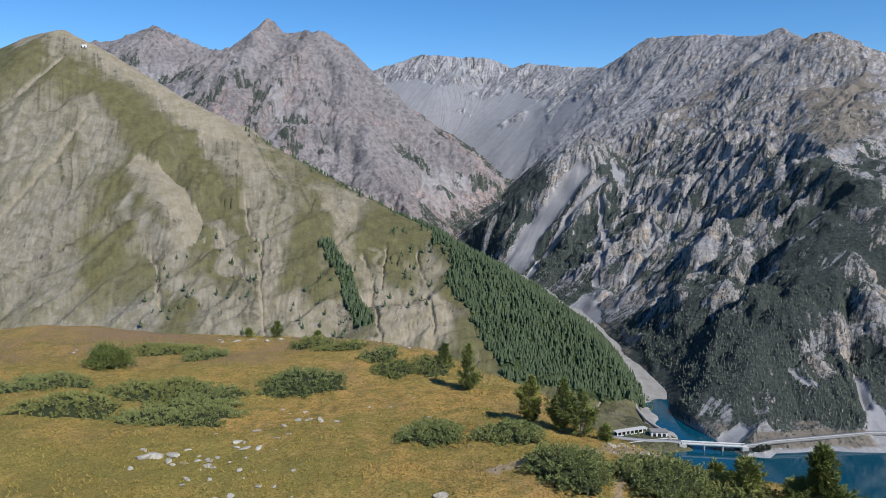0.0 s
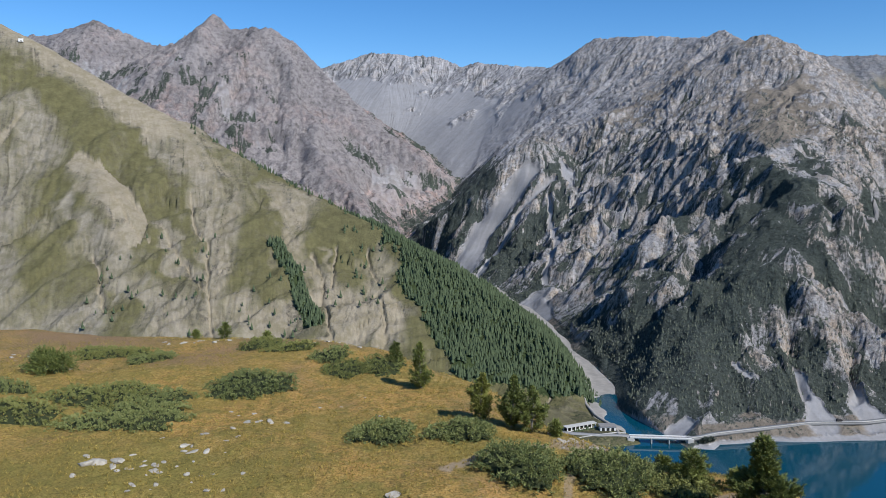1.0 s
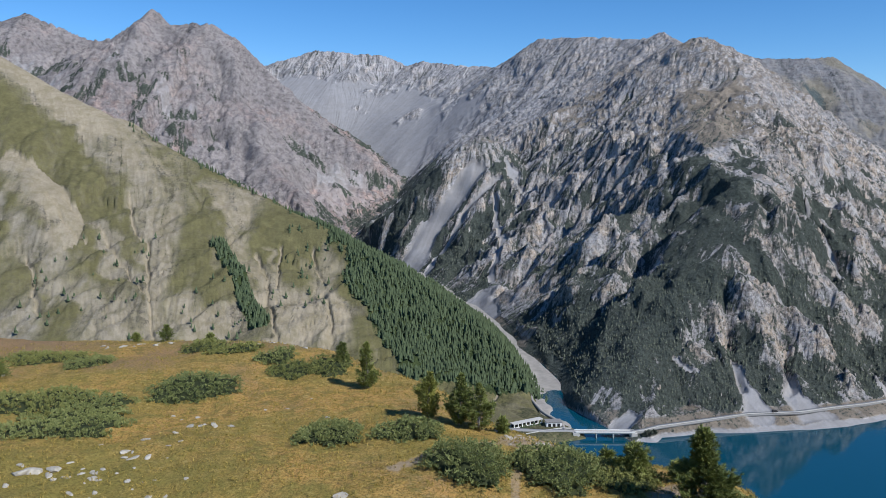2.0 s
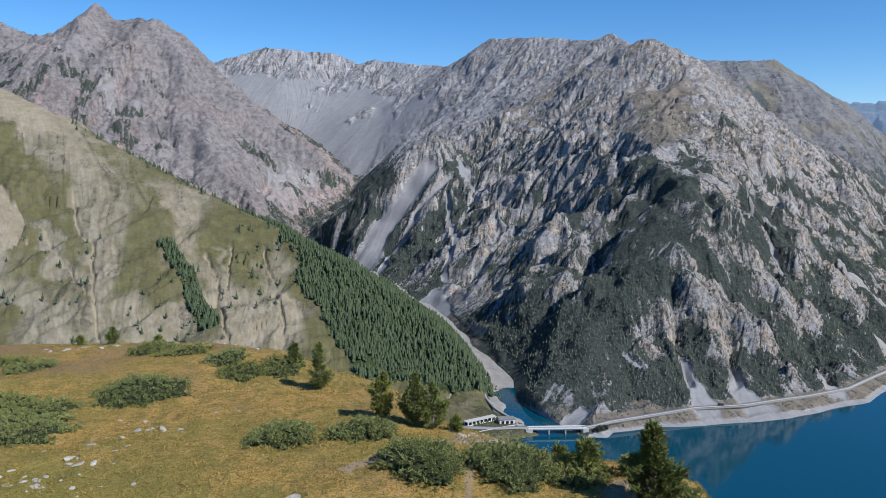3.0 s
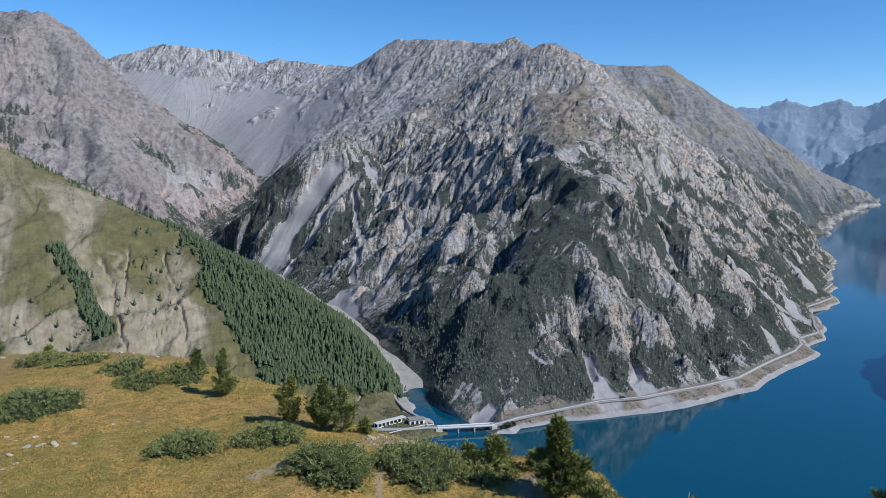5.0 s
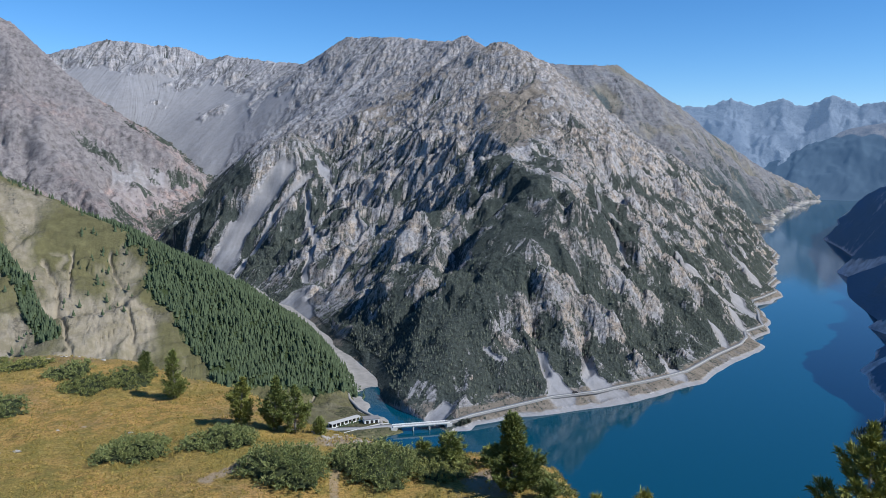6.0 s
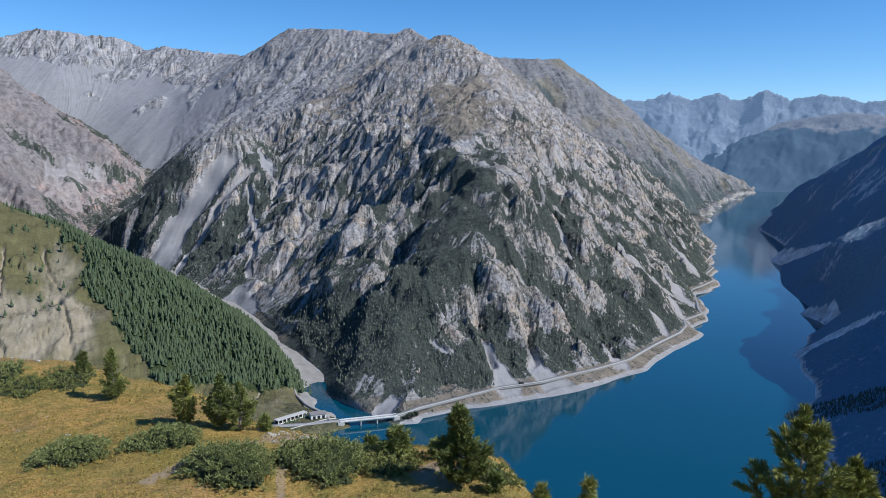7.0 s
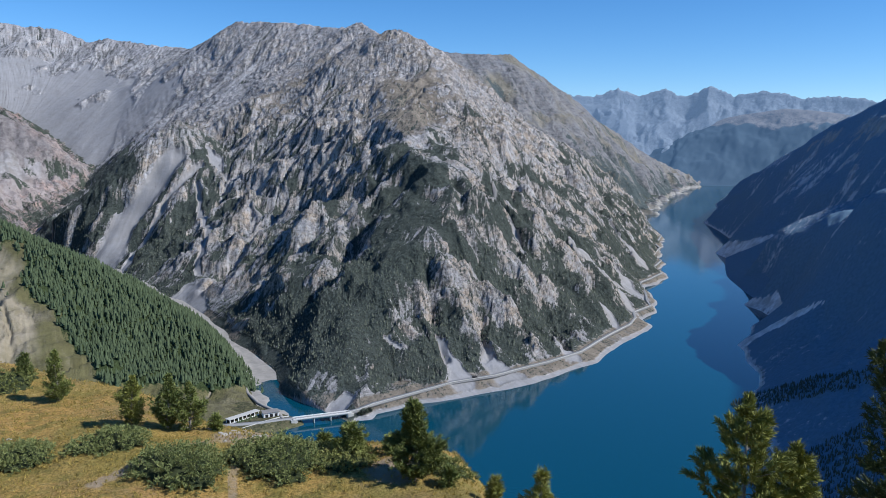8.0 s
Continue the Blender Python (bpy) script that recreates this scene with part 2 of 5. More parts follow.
M_BARE = [([(392, 1021), (326, 925), (275, 852)], 10, 6), ([(368, 798), (335, 772), (291, 730), (260, 712)], 8, 5), ([(307, 1159), (265, 1061)], 9, 9), ([(262, 1260), (233, 1069)], 11, 13), ([(615, 862), (625, 826), (606, 738)], 19, 16),
          ([(573, 872), (595, 848)], 8, 8), ([(435, 653), (437, 621)], 15, 15), ([(401, 713), (411, 683)], 8, 8), ([(433, 794), (439, 732), (488, 738)], 11, 9), ([(236, 797), (255, 793)], 5, 5), ([(214, 811), (217, 875)], 6, 6),
          ([(205, 1014), (238, 956), (268, 929)], 12, 8), ([(918, 1224), (931, 1139), (957, 1089)], 17, 14), ([(352, 657), (322, 634)], 8, 8)]
M_OPEN = [([(212, 1010), (245, 910), (228, 815)], 34, 26), ([(425, 725), (405, 660), (400, 590)], 42, 55), ([(530, 700), (500, 610)], 40, 45), ([(330, 660), (320, 620)], 20, 16)]
M_GULLIES = [([(382, 1144), (329, 1092), (268, 1042), (214, 1002)], 15, 8), ([(420, 915), (371, 916), (329, 904), (289, 876), (239, 852)], 26, 9), ([(420, 850), (366, 845), (321, 788), (291, 761), (248, 752)], 24, 7), ([(443, 1107), (414, 1128), (367, 1142)], 14, 9),
             ([(553, 854), (528, 769), (527, 735)], 13, 8), ([(424, 679), (413, 644), (392, 617), (381, 586)], 8, 4), ([(376, 695), (356, 657), (347, 624), (333, 583)], 5, 4), ([(501, 678), (497, 649), (479, 589)], 6, 4),
             ([(491, 1075), (467, 1053)], 8, 8), ([(348, 1006), (294, 938), (264, 941)], 8, 5), ([(471, 807), (456, 762), (433, 734)], 7, 6)]


def gullies(x, y, lines):
    """How deep clefts along lines are cut at each point, in metres."""
    deep = np.zeros(x.shape)
    for line, w0, w1 in lines:
        d, _, s = along(x, y, [(p, q, 0) for p, q in line])
        size = sum(math.hypot(b[0] - a[0], b[1] - a[1]) for a, b in zip(line, line[1:]))
        w = w0 + (w1 - w0) * s / size
        deep = np.maximum(deep, np.clip(1 - d / (w * 1.5), 0, 1) ** 0.8 * w * 1.5)
    return deep


def main_wood(x, y, z, sl, rib, n1, n2):
    """How thick dwarf pines and spruces stand on the main mountain: a dark dome over the point, bands on the flanks,
    with bare crags between."""
    top = 225 - 20 * step(330, 150, x)
    d, _, _ = along(x, y, M_DOME + M_DOME[:1])
    d = np.where(inside(x, y, M_DOME), d, -d)
    dome = step(-22, 26, d + n1 * 30 + n2 * 22)
    w = step(45, -55, z - top + n1 * 45) * (0.60 + 0.40 * dome) + 0.12 * step(110, 40, z) + 0.2 * step(340, 260, x) * step(1130, 1280, y) * step(240, 200, z)
    for line, w0, w1 in M_BANDS:
        w = w + 0.44 * streak(x + n2 * 14, y + n2 * 14, line, w0, w1, 1.6, 0.4)
    for line, w0, w1 in M_BARE:
        w = w - 0.42 * streak(x + n2 * 16, y + n1 * 16, line, w0, w1, 1.7, 0.3)
    for line, w0, w1 in M_OPEN:
        w = w - 0.34 * streak(x + n1 * 20, y + n1 * 20, line, w0, w1, 1.5, 0.5)
    w = w - step(0.9, 1.7, sl) * 0.36 - step(0.05, 0.6, rib) * (0.3 - 0.1 * dome) + n2 * 0.42
    low = np.where(x < 228, z + 8, z)
    return np.clip(w, 0, 1) * step(6, 11, low)


EDGE = [(-180, 60), (-60, 62), (-30, 52), (-20, 48), (-8, 43), (0, 38), (6, 33), (12, 27.2), (16, 25.0), (20, 23.6), (28, 22.6), (31, 21.5), (34, 18.5), (40, 15), (60, 12), (90, 14), (130, 40), (180, 60)]


def meadow(x, y):
    """The alpine shelf on which the camera looks down, and the slope beyond its edge."""
    r, a = np.hypot(x, y), np.degrees(np.arctan2(x, y))
    edge = np.interp(a, [e[0] for e in EDGE], [e[1] for e in EDGE])
    z = EYE - 8.6 - 0.035 * np.maximum(y, 0)
    z = z + fbm(x / 9, y / 9, 4, 800) * 0.35 + fbm(x / 1.3, y / 1.3, 3, 810) * 0.05
    over = np.maximum(r - edge + 2.5, 0)
    z = z - np.where(over < 8, 0.05 * over ** 2, 3.2 + (over - 8) * 0.72)
    knoll = EYE - 1.68 - 0.57 * (np.sqrt(np.maximum(r - 1.2, 0) ** 2 + 1) - 1)
    return np.maximum(z, knoll)


# ---- materials ----
def mat(name, rough=0.9, spec=0.2):
    m = bpy.data.materials.new(name)
    m.use_nodes = True
    n, l = m.node_tree.nodes, m.node_tree.links
    b = n["Principled BSDF"]
    b.inputs["Roughness"].default_value = rough
    b.inputs["Specular IOR Level"].default_value = spec
    return m, n, l, b


def tex(n, l, scale, detail=6, rough=0.6, coord=None, kind="ShaderNodeTexNoise"):
    t = n.new(kind)
    t.inputs["Scale"].default_value = scale
    if kind == "ShaderNodeTexNoise":
        t.inputs["Detail"].default_value, t.inputs["Roughness"].default_value = detail, rough
    if coord is None:
        g = n.new("ShaderNodeNewGeometry")
        coord = g.outputs["Position"]
    l.new(coord, t.inputs["Vector"])
    return t.outputs[0]


def ramp(n, l, src, stops):
    r = n.new("ShaderNodeValToRGB")
    e = r.color_ramp.elements
    while len(e) < len(stops):
        e.new(0.5)
    for i, (p, c) in enumerate(stops):
        e[i].position, e[i].color = p, (*c, 1) if len(c) == 3 else c
    l.new(src, r.inputs[0])
    return r.outputs[0]


def mix(n, l, fac, a, b):
    m = n.new("ShaderNodeMix")
    m.data_type = "RGBA"
    for key, v in (("Factor", fac), ("A", a), ("B", b)):
        s = [i for i in m.inputs if i.name == key and i.type == ("VALUE" if key == "Factor" else "RGBA")][0]
        if isinstance(v, tuple):
            s.default_value = (*v, 1)
        elif isinstance(v, (int, float)):
            s.default_value = v
        else:
            l.new(v, s)
    return [o for o in m.outputs if o.type == "RGBA"][0]


def mathn(n, l, op, a, b=0.0, c=None):
    m = n.new("ShaderNodeMath")
    m.operation = op
    for i, v in enumerate((a, b) if c is None else (a, b, c)):
        if isinstance(v, (int, float)):
            m.inputs[i].default_value = v
        else:
            l.new(v, m.inputs[i])
    return m.outputs[0]


def bump(n, l, b, height, strength, dist):
    k = n.new("ShaderNodeBump")
    k.inputs["Strength"].default_value, k.inputs["Distance"].default_value = strength, dist
    l.new(height, k.inputs["Height"])
    l.new(k.outputs[0], b.inputs["Normal"])


def clamped(n, l, v):
    c = n.new("ShaderNodeClamp")
    l.new(v, c.inputs[0])
    return c.outputs[0]


def edge_mask(n, l, amount, noise, soft=0.12, wild=0.5):
    """A mask from a spread amount, with an uneven outline."""
    v = mathn(n, l, "ADD", amount, mathn(n, l, "MULTIPLY", mathn(n, l, "SUBTRACT", noise, 0.5), wild))
    return clamped(n, l, mathn(n, l, "MULTIPLY_ADD", mathn(n, l, "SUBTRACT", v, 0.5), 1 / soft, 0.5))


def stretch(n, l, v, gain):
    return clamped(n, l, mathn(n, l, "MULTIPLY_ADD", mathn(n, l, "SUBTRACT", v, 0.5), gain, 0.5))


def mountain_material(name, rock_a, rock_b, scree, green, grass, size, tint=None, relief=1.0, layers=0.3, depth=1.0, runs=0.24, dapple=1.0, soft=0.35, crevices=0.0, dirt=0.55, even=1.0):
    """Rock, scree, turf and dark scrub, spread by the mesh's own cover amounts (scrub, scree, turf; alpha: warm rock),
    with runnels down the fall line (streak: fine, coarse)."""
    m, n, l, b = mat(name, 0.95, 0.1)
    at = n.new("ShaderNodeAttribute")
    at.attribute_name = "cover"
    sp = n.new("ShaderNodeSeparateColor")
    l.new(at.outputs["Color"], sp.inputs[0])
    st = n.new("ShaderNodeAttribute")
    st.attribute_name = "streak"
    ss = n.new("ShaderNodeSeparateColor")
    l.new(st.outputs["Color"], ss.inputs[0])
    run, coarse = ss.outputs[0], ss.outputs[1]
    geo = n.new("ShaderNodeNewGeometry")
    mp = n.new("ShaderNodeMapping")
    mp.inputs["Scale"].default_value = (1, 1, 0.85)
    l.new(geo.outputs["Position"], mp.inputs["Vector"])
    big, mid = tex(n, l, 0.010 / size, 5), tex(n, l, 0.05 / size, 7, 0.68)
    fine, rough = tex(n, l, 0.30 / size, 5, 0.75), tex(n, l, 0.10 / size, 9, 0.75, mp.outputs[0])
    lay = n.new("ShaderNodeMapping")
    lay.inputs["Scale"].default_value, lay.inputs["Rotation"].default_value = (0.22, 0.22, 1.5), (0.16, -0.12, 0)
    l.new(geo.outputs["Position"], lay.inputs["Vector"])
    strata = tex(n, l, 0.09 / size, 7, 0.7, lay.outputs[0])
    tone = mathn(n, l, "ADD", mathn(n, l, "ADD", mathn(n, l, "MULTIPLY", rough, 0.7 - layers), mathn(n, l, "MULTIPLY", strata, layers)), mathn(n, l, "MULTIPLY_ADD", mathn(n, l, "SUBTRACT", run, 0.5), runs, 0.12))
    rock = mix(n, l, ramp(n, l, big, [(0.35, (0, 0, 0)), (0.65, (1, 1, 1))]), rock_a, rock_b)
    if tint:
        rock = mix(n, l, mathn(n, l, "MULTIPLY", at.outputs["Alpha"], ramp(n, l, mid, [(0.42, (0, 0, 0)), (0.60, (1, 1, 1))])), rock, tint)
    # rock is coloured darker where the bump noise dips, lighter where it peaks
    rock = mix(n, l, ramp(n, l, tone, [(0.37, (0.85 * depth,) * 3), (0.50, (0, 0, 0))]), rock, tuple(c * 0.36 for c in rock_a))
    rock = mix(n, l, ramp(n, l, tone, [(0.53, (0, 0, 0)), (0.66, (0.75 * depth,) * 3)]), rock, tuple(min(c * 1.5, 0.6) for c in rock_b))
    if crevices:
        # crevice shade and bright crests are painted into the rock colour by noise
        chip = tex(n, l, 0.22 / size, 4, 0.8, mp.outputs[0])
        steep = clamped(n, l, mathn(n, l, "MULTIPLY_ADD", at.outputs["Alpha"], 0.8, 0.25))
        rock = mix(n, l, mathn(n, l, "MULTIPLY", steep, ramp(n, l, chip, [(0.40, (0.8 * crevices,) * 3), (0.48, (0, 0, 0))])), rock, tuple(c * 0.3 for c in rock_a))
        rock = mix(n, l, mathn(n, l, "MULTIPLY", steep, ramp(n, l, chip, [(0.55, (0, 0, 0)), (0.62, (0.7 * crevices,) * 3)])), rock, tuple(min(c * 1.55, 0.6) for c in rock_b))
    pale = mix(n, l, stretch(n, l, tone, 3.2), tuple(c * (1 - 0.28 * depth * even) for c in scree), tuple(c * (1 + 0.3 * depth * even) for c in scree))
    pale = mix(n, l, ramp(n, l, mid, [(0.38, (dirt,) * 3), (0.55, (0, 0, 0))]), pale, tuple(c * 0.8 for c in grass))
    if tint:
        pale = mix(n, l, mathn(n, l, "MULTIPLY", at.outputs["Alpha"], 0.32), pale, tuple(c * 0.95 for c in tint))
    col = mix(n, l, edge_mask(n, l, sp.outputs[1], mathn(n, l, "ADD", mathn(n, l, "MULTIPLY", coarse, 0.35), mathn(n, l, "MULTIPLY_ADD", mid, 0.25, mathn(n, l, "MULTIPLY", rough, 0.4))), 0.16, 1.4), rock, pale)
    turf = mix(n, l, stretch(n, l, mathn(n, l, "ADD", mathn(n, l, "MULTIPLY", mid, 0.5), mathn(n, l, "MULTIPLY", rough, 0.5)), 3.0), tuple(c * 0.62 for c in grass), tuple(c * 1.4 for c in grass))
    col = mix(n, l, edge_mask(n, l, sp.outputs[2], mathn(n, l, "MULTIPLY_ADD", coarse, 0.25, mathn(n, l, "MULTIPLY_ADD", fine, 0.3, mathn(n, l, "MULTIPLY", rough, 0.45))), soft, 1.8), col, turf)
    wood = mix(n, l, stretch(n, l, fine, 2.2), tuple(c * (1 - 0.6 * dapple) for c in green), tuple(c * (1 + 0.5 * dapple) for c in green))
    speck = mathn(n, l, "MULTIPLY_ADD", run, 0.45, mathn(n, l, "MULTIPLY", fine, 0.55))
    col = mix(n, l, edge_mask(n, l, sp.outputs[0], mathn(n, l, "SUBTRACT", 1.0, speck), 0.22, 2.0), col, wood)
    l.new(col, b.inputs["Base Color"])
    hard = mathn(n, l, "SUBTRACT", 1.0, clamped(n, l, mathn(n, l, "MULTIPLY_ADD", sp.outputs[1], 0.9, mathn(n, l, "MULTIPLY", sp.outputs[2], 0.65))))
    sharp = n.new("ShaderNodeTexNoise")
    sharp.noise_type = "RIDGED_MULTIFRACTAL"
    sharp.inputs["Scale"].default_value, sharp.inputs["Detail"].default_value, sharp.inputs["Roughness"].default_value = 0.06 / size, 6, 0.6
    l.new(mp.outputs[0], sharp.inputs["Vector"])
    h = mathn(n, l, "MULTIPLY", hard, mathn(n, l, "ADD", mathn(n, l, "MULTIPLY_ADD", strata, layers * 1.6, rough), mathn(n, l, "MULTIPLY_ADD", fine, 0.3, mathn(n, l, "MULTIPLY", sharp.outputs[0], 0.35))))
    bump(n, l, b, h, 1.0, 9.0 * size * relief)
    return m


M_MAIN = mountain_material("limestone_slope", (0.295, 0.292, 0.296), (0.40, 0.388, 0.385), (0.268, 0.266, 0.27), (0.068, 0.08, 0.07), (0.195, 0.168, 0.135), 1.0, (0.47, 0.385, 0.30), 0.7, 0.25, 1.0, 0.3, crevices=0.8, dirt=0.15, even=0.5)
M_LEFT = mountain_material("grassy_scree_slope", (0.185, 0.165, 0.13), (0.245, 0.218, 0.17), (0.235, 0.21, 0.162), (0.04, 0.055, 0.022), (0.115, 0.106, 0.05), 0.7, (0.38, 0.31, 0.20), 0.5, 0.0, 0.9, 0.3, soft=0.75, crevices=0.5)
M_BACK = mountain_material("pale_dolomite", (0.245, 0.224, 0.22), (0.33, 0.30, 0.288), (0.30, 0.288, 0.288), (0.066, 0.078, 0.062), (0.17, 0.152, 0.122), 1.2, (0.43, 0.295, 0.245), 0.7, 0.12, 1.0, 0.08, crevices=0.45)
M_EASTERN = mountain_material("grey_ridge_rock", (0.20, 0.208, 0.225), (0.27, 0.27, 0.275), (0.33, 0.32, 0.305), (0.085, 0.105, 0.105), (0.20, 0.185, 0.15), 1.3, (0.38, 0.32, 0.26), 1.0, 0.25, 1.0, 0.16)
# haze is mixed into these base colours, bluer and paler than forest and rock
M_SHADE = mountain_material("forested_slope_hazed", (0.40, 0.44, 0.49), (0.52, 0.55, 0.58), (0.66, 0.67, 0.68), (0.145, 0.23, 0.31), (0.30, 0.31, 0.31), 1.2, None, 0.3, 0.0, 1.0, 0.24, 0.35)
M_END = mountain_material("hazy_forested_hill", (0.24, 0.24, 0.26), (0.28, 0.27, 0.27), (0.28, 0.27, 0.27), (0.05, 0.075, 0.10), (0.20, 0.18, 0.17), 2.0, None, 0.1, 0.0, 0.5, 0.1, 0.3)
M_FAR = mountain_material("far_rock_haze_glow", (0.16, 0.19, 0.24), (0.22, 0.25, 0.29), (0.22, 0.25, 0.29), (0.12, 0.15, 0.18), (0.28, 0.30, 0.30), 3.0, None, 0.4, 0.2, 0.5)

b = M_FAR.node_tree.nodes["Principled BSDF"]       # bluish rock and added blue emission stand in for haze on the far range
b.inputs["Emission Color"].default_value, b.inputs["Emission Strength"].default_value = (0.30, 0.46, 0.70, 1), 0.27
# the end hill gets blue emission and bluish colours in place of haze
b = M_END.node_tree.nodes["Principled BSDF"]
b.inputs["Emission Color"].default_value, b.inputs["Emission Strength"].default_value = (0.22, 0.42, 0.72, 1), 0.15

m, n, l, b = mat("lake_water", 0.06, 0.5)
b.inputs["Base Color"].default_value = (0.002, 0.05, 0.082, 1)
wave = tex(n, l, 0.15, 4)
bump(n, l, b, wave, 0.08, 0.4)
M_WATER = m

m, n, l, b = mat("alpine_turf", 0.95, 0.1)
at = n.new("ShaderNodeAttribute")
at.attribute_name = "cover"
sp = n.new("ShaderNodeSeparateColor")
l.new(at.outputs["Color"], sp.inputs[0])
a, c, d, e = tex(n, l, 0.22, 5), tex(n, l, 1.3, 7, 0.72), tex(n, l, 14, 4, 0.7), tex(n, l, 4.5, 6, 0.7)
col = mix(n, l, ramp(n, l, a, [(0.40, (0, 0, 0)), (0.58, (1, 1, 1))]), (0.47, 0.28, 0.085), (0.33, 0.23, 0.066))
col = mix(n, l, ramp(n, l, c, [(0.47, (0, 0, 0)), (0.60, (0.9, 0.9, 0.9))]), col, (0.215, 0.17, 0.046))
col = mix(n, l, ramp(n, l, e, [(0.54, (0, 0, 0)), (0.66, (0.8, 0.8, 0.8))]), col, (0.52, 0.38, 0.14))
col = mix(n, l, ramp(n, l, e, [(0.33, (0.75, 0.75, 0.75)), (0.45, (0, 0, 0))]), col, (0.16, 0.095, 0.045))
col = mix(n, l, edge_mask(n, l, sp.outputs[1], e, 0.6, 1.2), col, (0.27, 0.175, 0.10))
col = mix(n, l, mathn(n, l, "MULTIPLY", edge_mask(n, l, sp.outputs[2], c, 0.7, 1.4), 0.8), col, mix(n, l, e, (0.15, 0.138, 0.035), (0.30, 0.245, 0.066)))
col = mix(n, l, ramp(n, l, d, [(0.36, (0.75, 0.75, 0.75)), (0.54, (0, 0, 0))]), col, (0.10, 0.08, 0.022))
earth = mix(n, l, e, (0.24, 0.175, 0.11), (0.38, 0.30, 0.20))
col = mix(n, l, edge_mask(n, l, sp.outputs[0], e, 0.3, 0.6), col, earth)
l.new(col, b.inputs["Base Color"])
bump(n, l, b, mathn(n, l, "ADD", c, mathn(n, l, "ADD", mathn(n, l, "MULTIPLY", d, 0.35), mathn(n, l, "MULTIPLY", e, 0.5))), 0.9, 0.14)
M_TURF = m


def plain(name, base, rough=0.8, vary=0.25, scale=3.0, spec=0.3):
    m, n, l, b = mat(name, rough, spec)
    t = tex(n, l, scale, 5, 0.65)
    l.new(mix(n, l, t, tuple(x * (1 - vary) for x in base), tuple(x * (1 + vary) for x in base)), b.inputs["Base Color"])
    bump(n, l, b, t, 0.3, 0.1 / scale)
    return m


# ---- mesh helpers ----
def sheet(name, x, y, z, material, cover=None, streaks=None):
    """A grid of points as one smooth mesh object."""
    r, c = x.shape
    me = bpy.data.meshes.new(name)
    me.vertices.add(r * c)
    me.vertices.foreach_set("co", np.stack([x, y, z], -1).astype(np.float32).ravel())
    i = (np.arange(r - 1)[:, None] * c + np.arange(c - 1)[None]).ravel()
    quads = np.stack([i, i + 1, i + c + 1, i + c], -1).astype(np.int32)
    me.loops.add(quads.size)
    me.loops.foreach_set("vertex_index", quads.ravel())
    me.polygons.add(len(quads))
    me.polygons.foreach_set("loop_start", np.arange(0, quads.size, 4, dtype=np.int32))
    me.polygons.foreach_set("use_smooth", np.ones(len(quads), bool))
    me.update(calc_edges=True)
    if cover is not None:
        at = me.attributes.new("cover", "FLOAT_COLOR", "POINT")
        at.data.foreach_set("color", np.stack(cover, -1).astype(np.float32).ravel())
    if streaks is not None:
        at = me.attributes.new("streak", "FLOAT_COLOR", "POINT")
        fine, coarse = [np.clip(0.5 + 0.17 * q, 0, 1) for q in streaks]
        at.data.foreach_set("color", np.stack([fine, coarse, fine * 0, fine * 0 + 1], -1).astype(np.float32).ravel())
    me.materials.append(material)
    return new(name, me)


def runnels(x, y, z, cell, steps, stride, seed, soft=3):
    """Noise drawn out down the fall line of a grid of points: mean 0, spread 1."""
    s = z
    for _ in range(soft):
        s = (s + np.roll(s, 2, 0) + np.roll(s, -2, 0) + np.roll(s, 2, 1) + np.roll(s, -2, 1)) / 5
    hr = np.hypot(np.gradient(x, axis=0), np.gradient(y, axis=0)) + 1e-6
    ht = np.hypot(np.gradient(x, axis=1), np.gradient(y, axis=1)) + 1e-6
    gr, gt = np.gradient(s, axis=0) / hr, np.gradient(s, axis=1) / ht
    g = np.hypot(gr, gt) + 1e-6
    di, dj = (gr / g * stride / hr).astype(np.float32), (gt / g * stride / ht).astype(np.float32)
    seedling = grain(x / cell, y / cell, seed).astype(np.float32)
    rows, cols = x.shape
    i0, j0 = np.meshgrid(np.arange(rows, dtype=np.float32), np.arange(cols, dtype=np.float32), indexing="ij")
    total = seedling.copy()
    for sign in (1, -1):
        i, j = i0, j0
        for _ in range(steps):
            a, b = np.clip(np.rint(i), 0, rows - 1).astype(np.int32), np.clip(np.rint(j), 0, cols - 1).astype(np.int32)
            i, j = i + sign * di[a, b], j + sign * dj[a, b]
            a, b = np.clip(np.rint(i), 0, rows - 1).astype(np.int32), np.clip(np.rint(j), 0, cols - 1).astype(np.int32)
            total += seedling[a, b]
    return (total - total.mean()) / total.std()


def fan(a0, a1, r0, r1, na, nr):
    """Grid points between two bearings and two distances from the view point, denser towards it."""
    a = np.radians(np.linspace(a0, a1, na))[None, :]
    r = np.exp(np.linspace(math.log(r0), math.log(r1), nr))[:, None]
    return r * np.sin(a), r * np.cos(a)


def softened(z, much, times):
    """Heights smoothed where much is 1."""
    s = z
    for _ in range(times):
        s = (s + np.roll(s, 1, 0) + np.roll(s, -1, 0) + np.roll(s, 1, 1) + np.roll(s, -1, 1)) / 5
    return z * (1 - much) + s * much


def grid_slope(x, y, z):
    """Steepness of a grid of points."""
    du = np.stack([np.gradient(v, axis=0) for v in (x, y, z)], -1)
    dv = np.stack([np.gradient(v, axis=1) for v in (x, y, z)], -1)
    n = np.cross(du, dv)
    return np.hypot(n[..., 0], n[..., 1]) / (np.abs(n[..., 2]) + 1e-6)


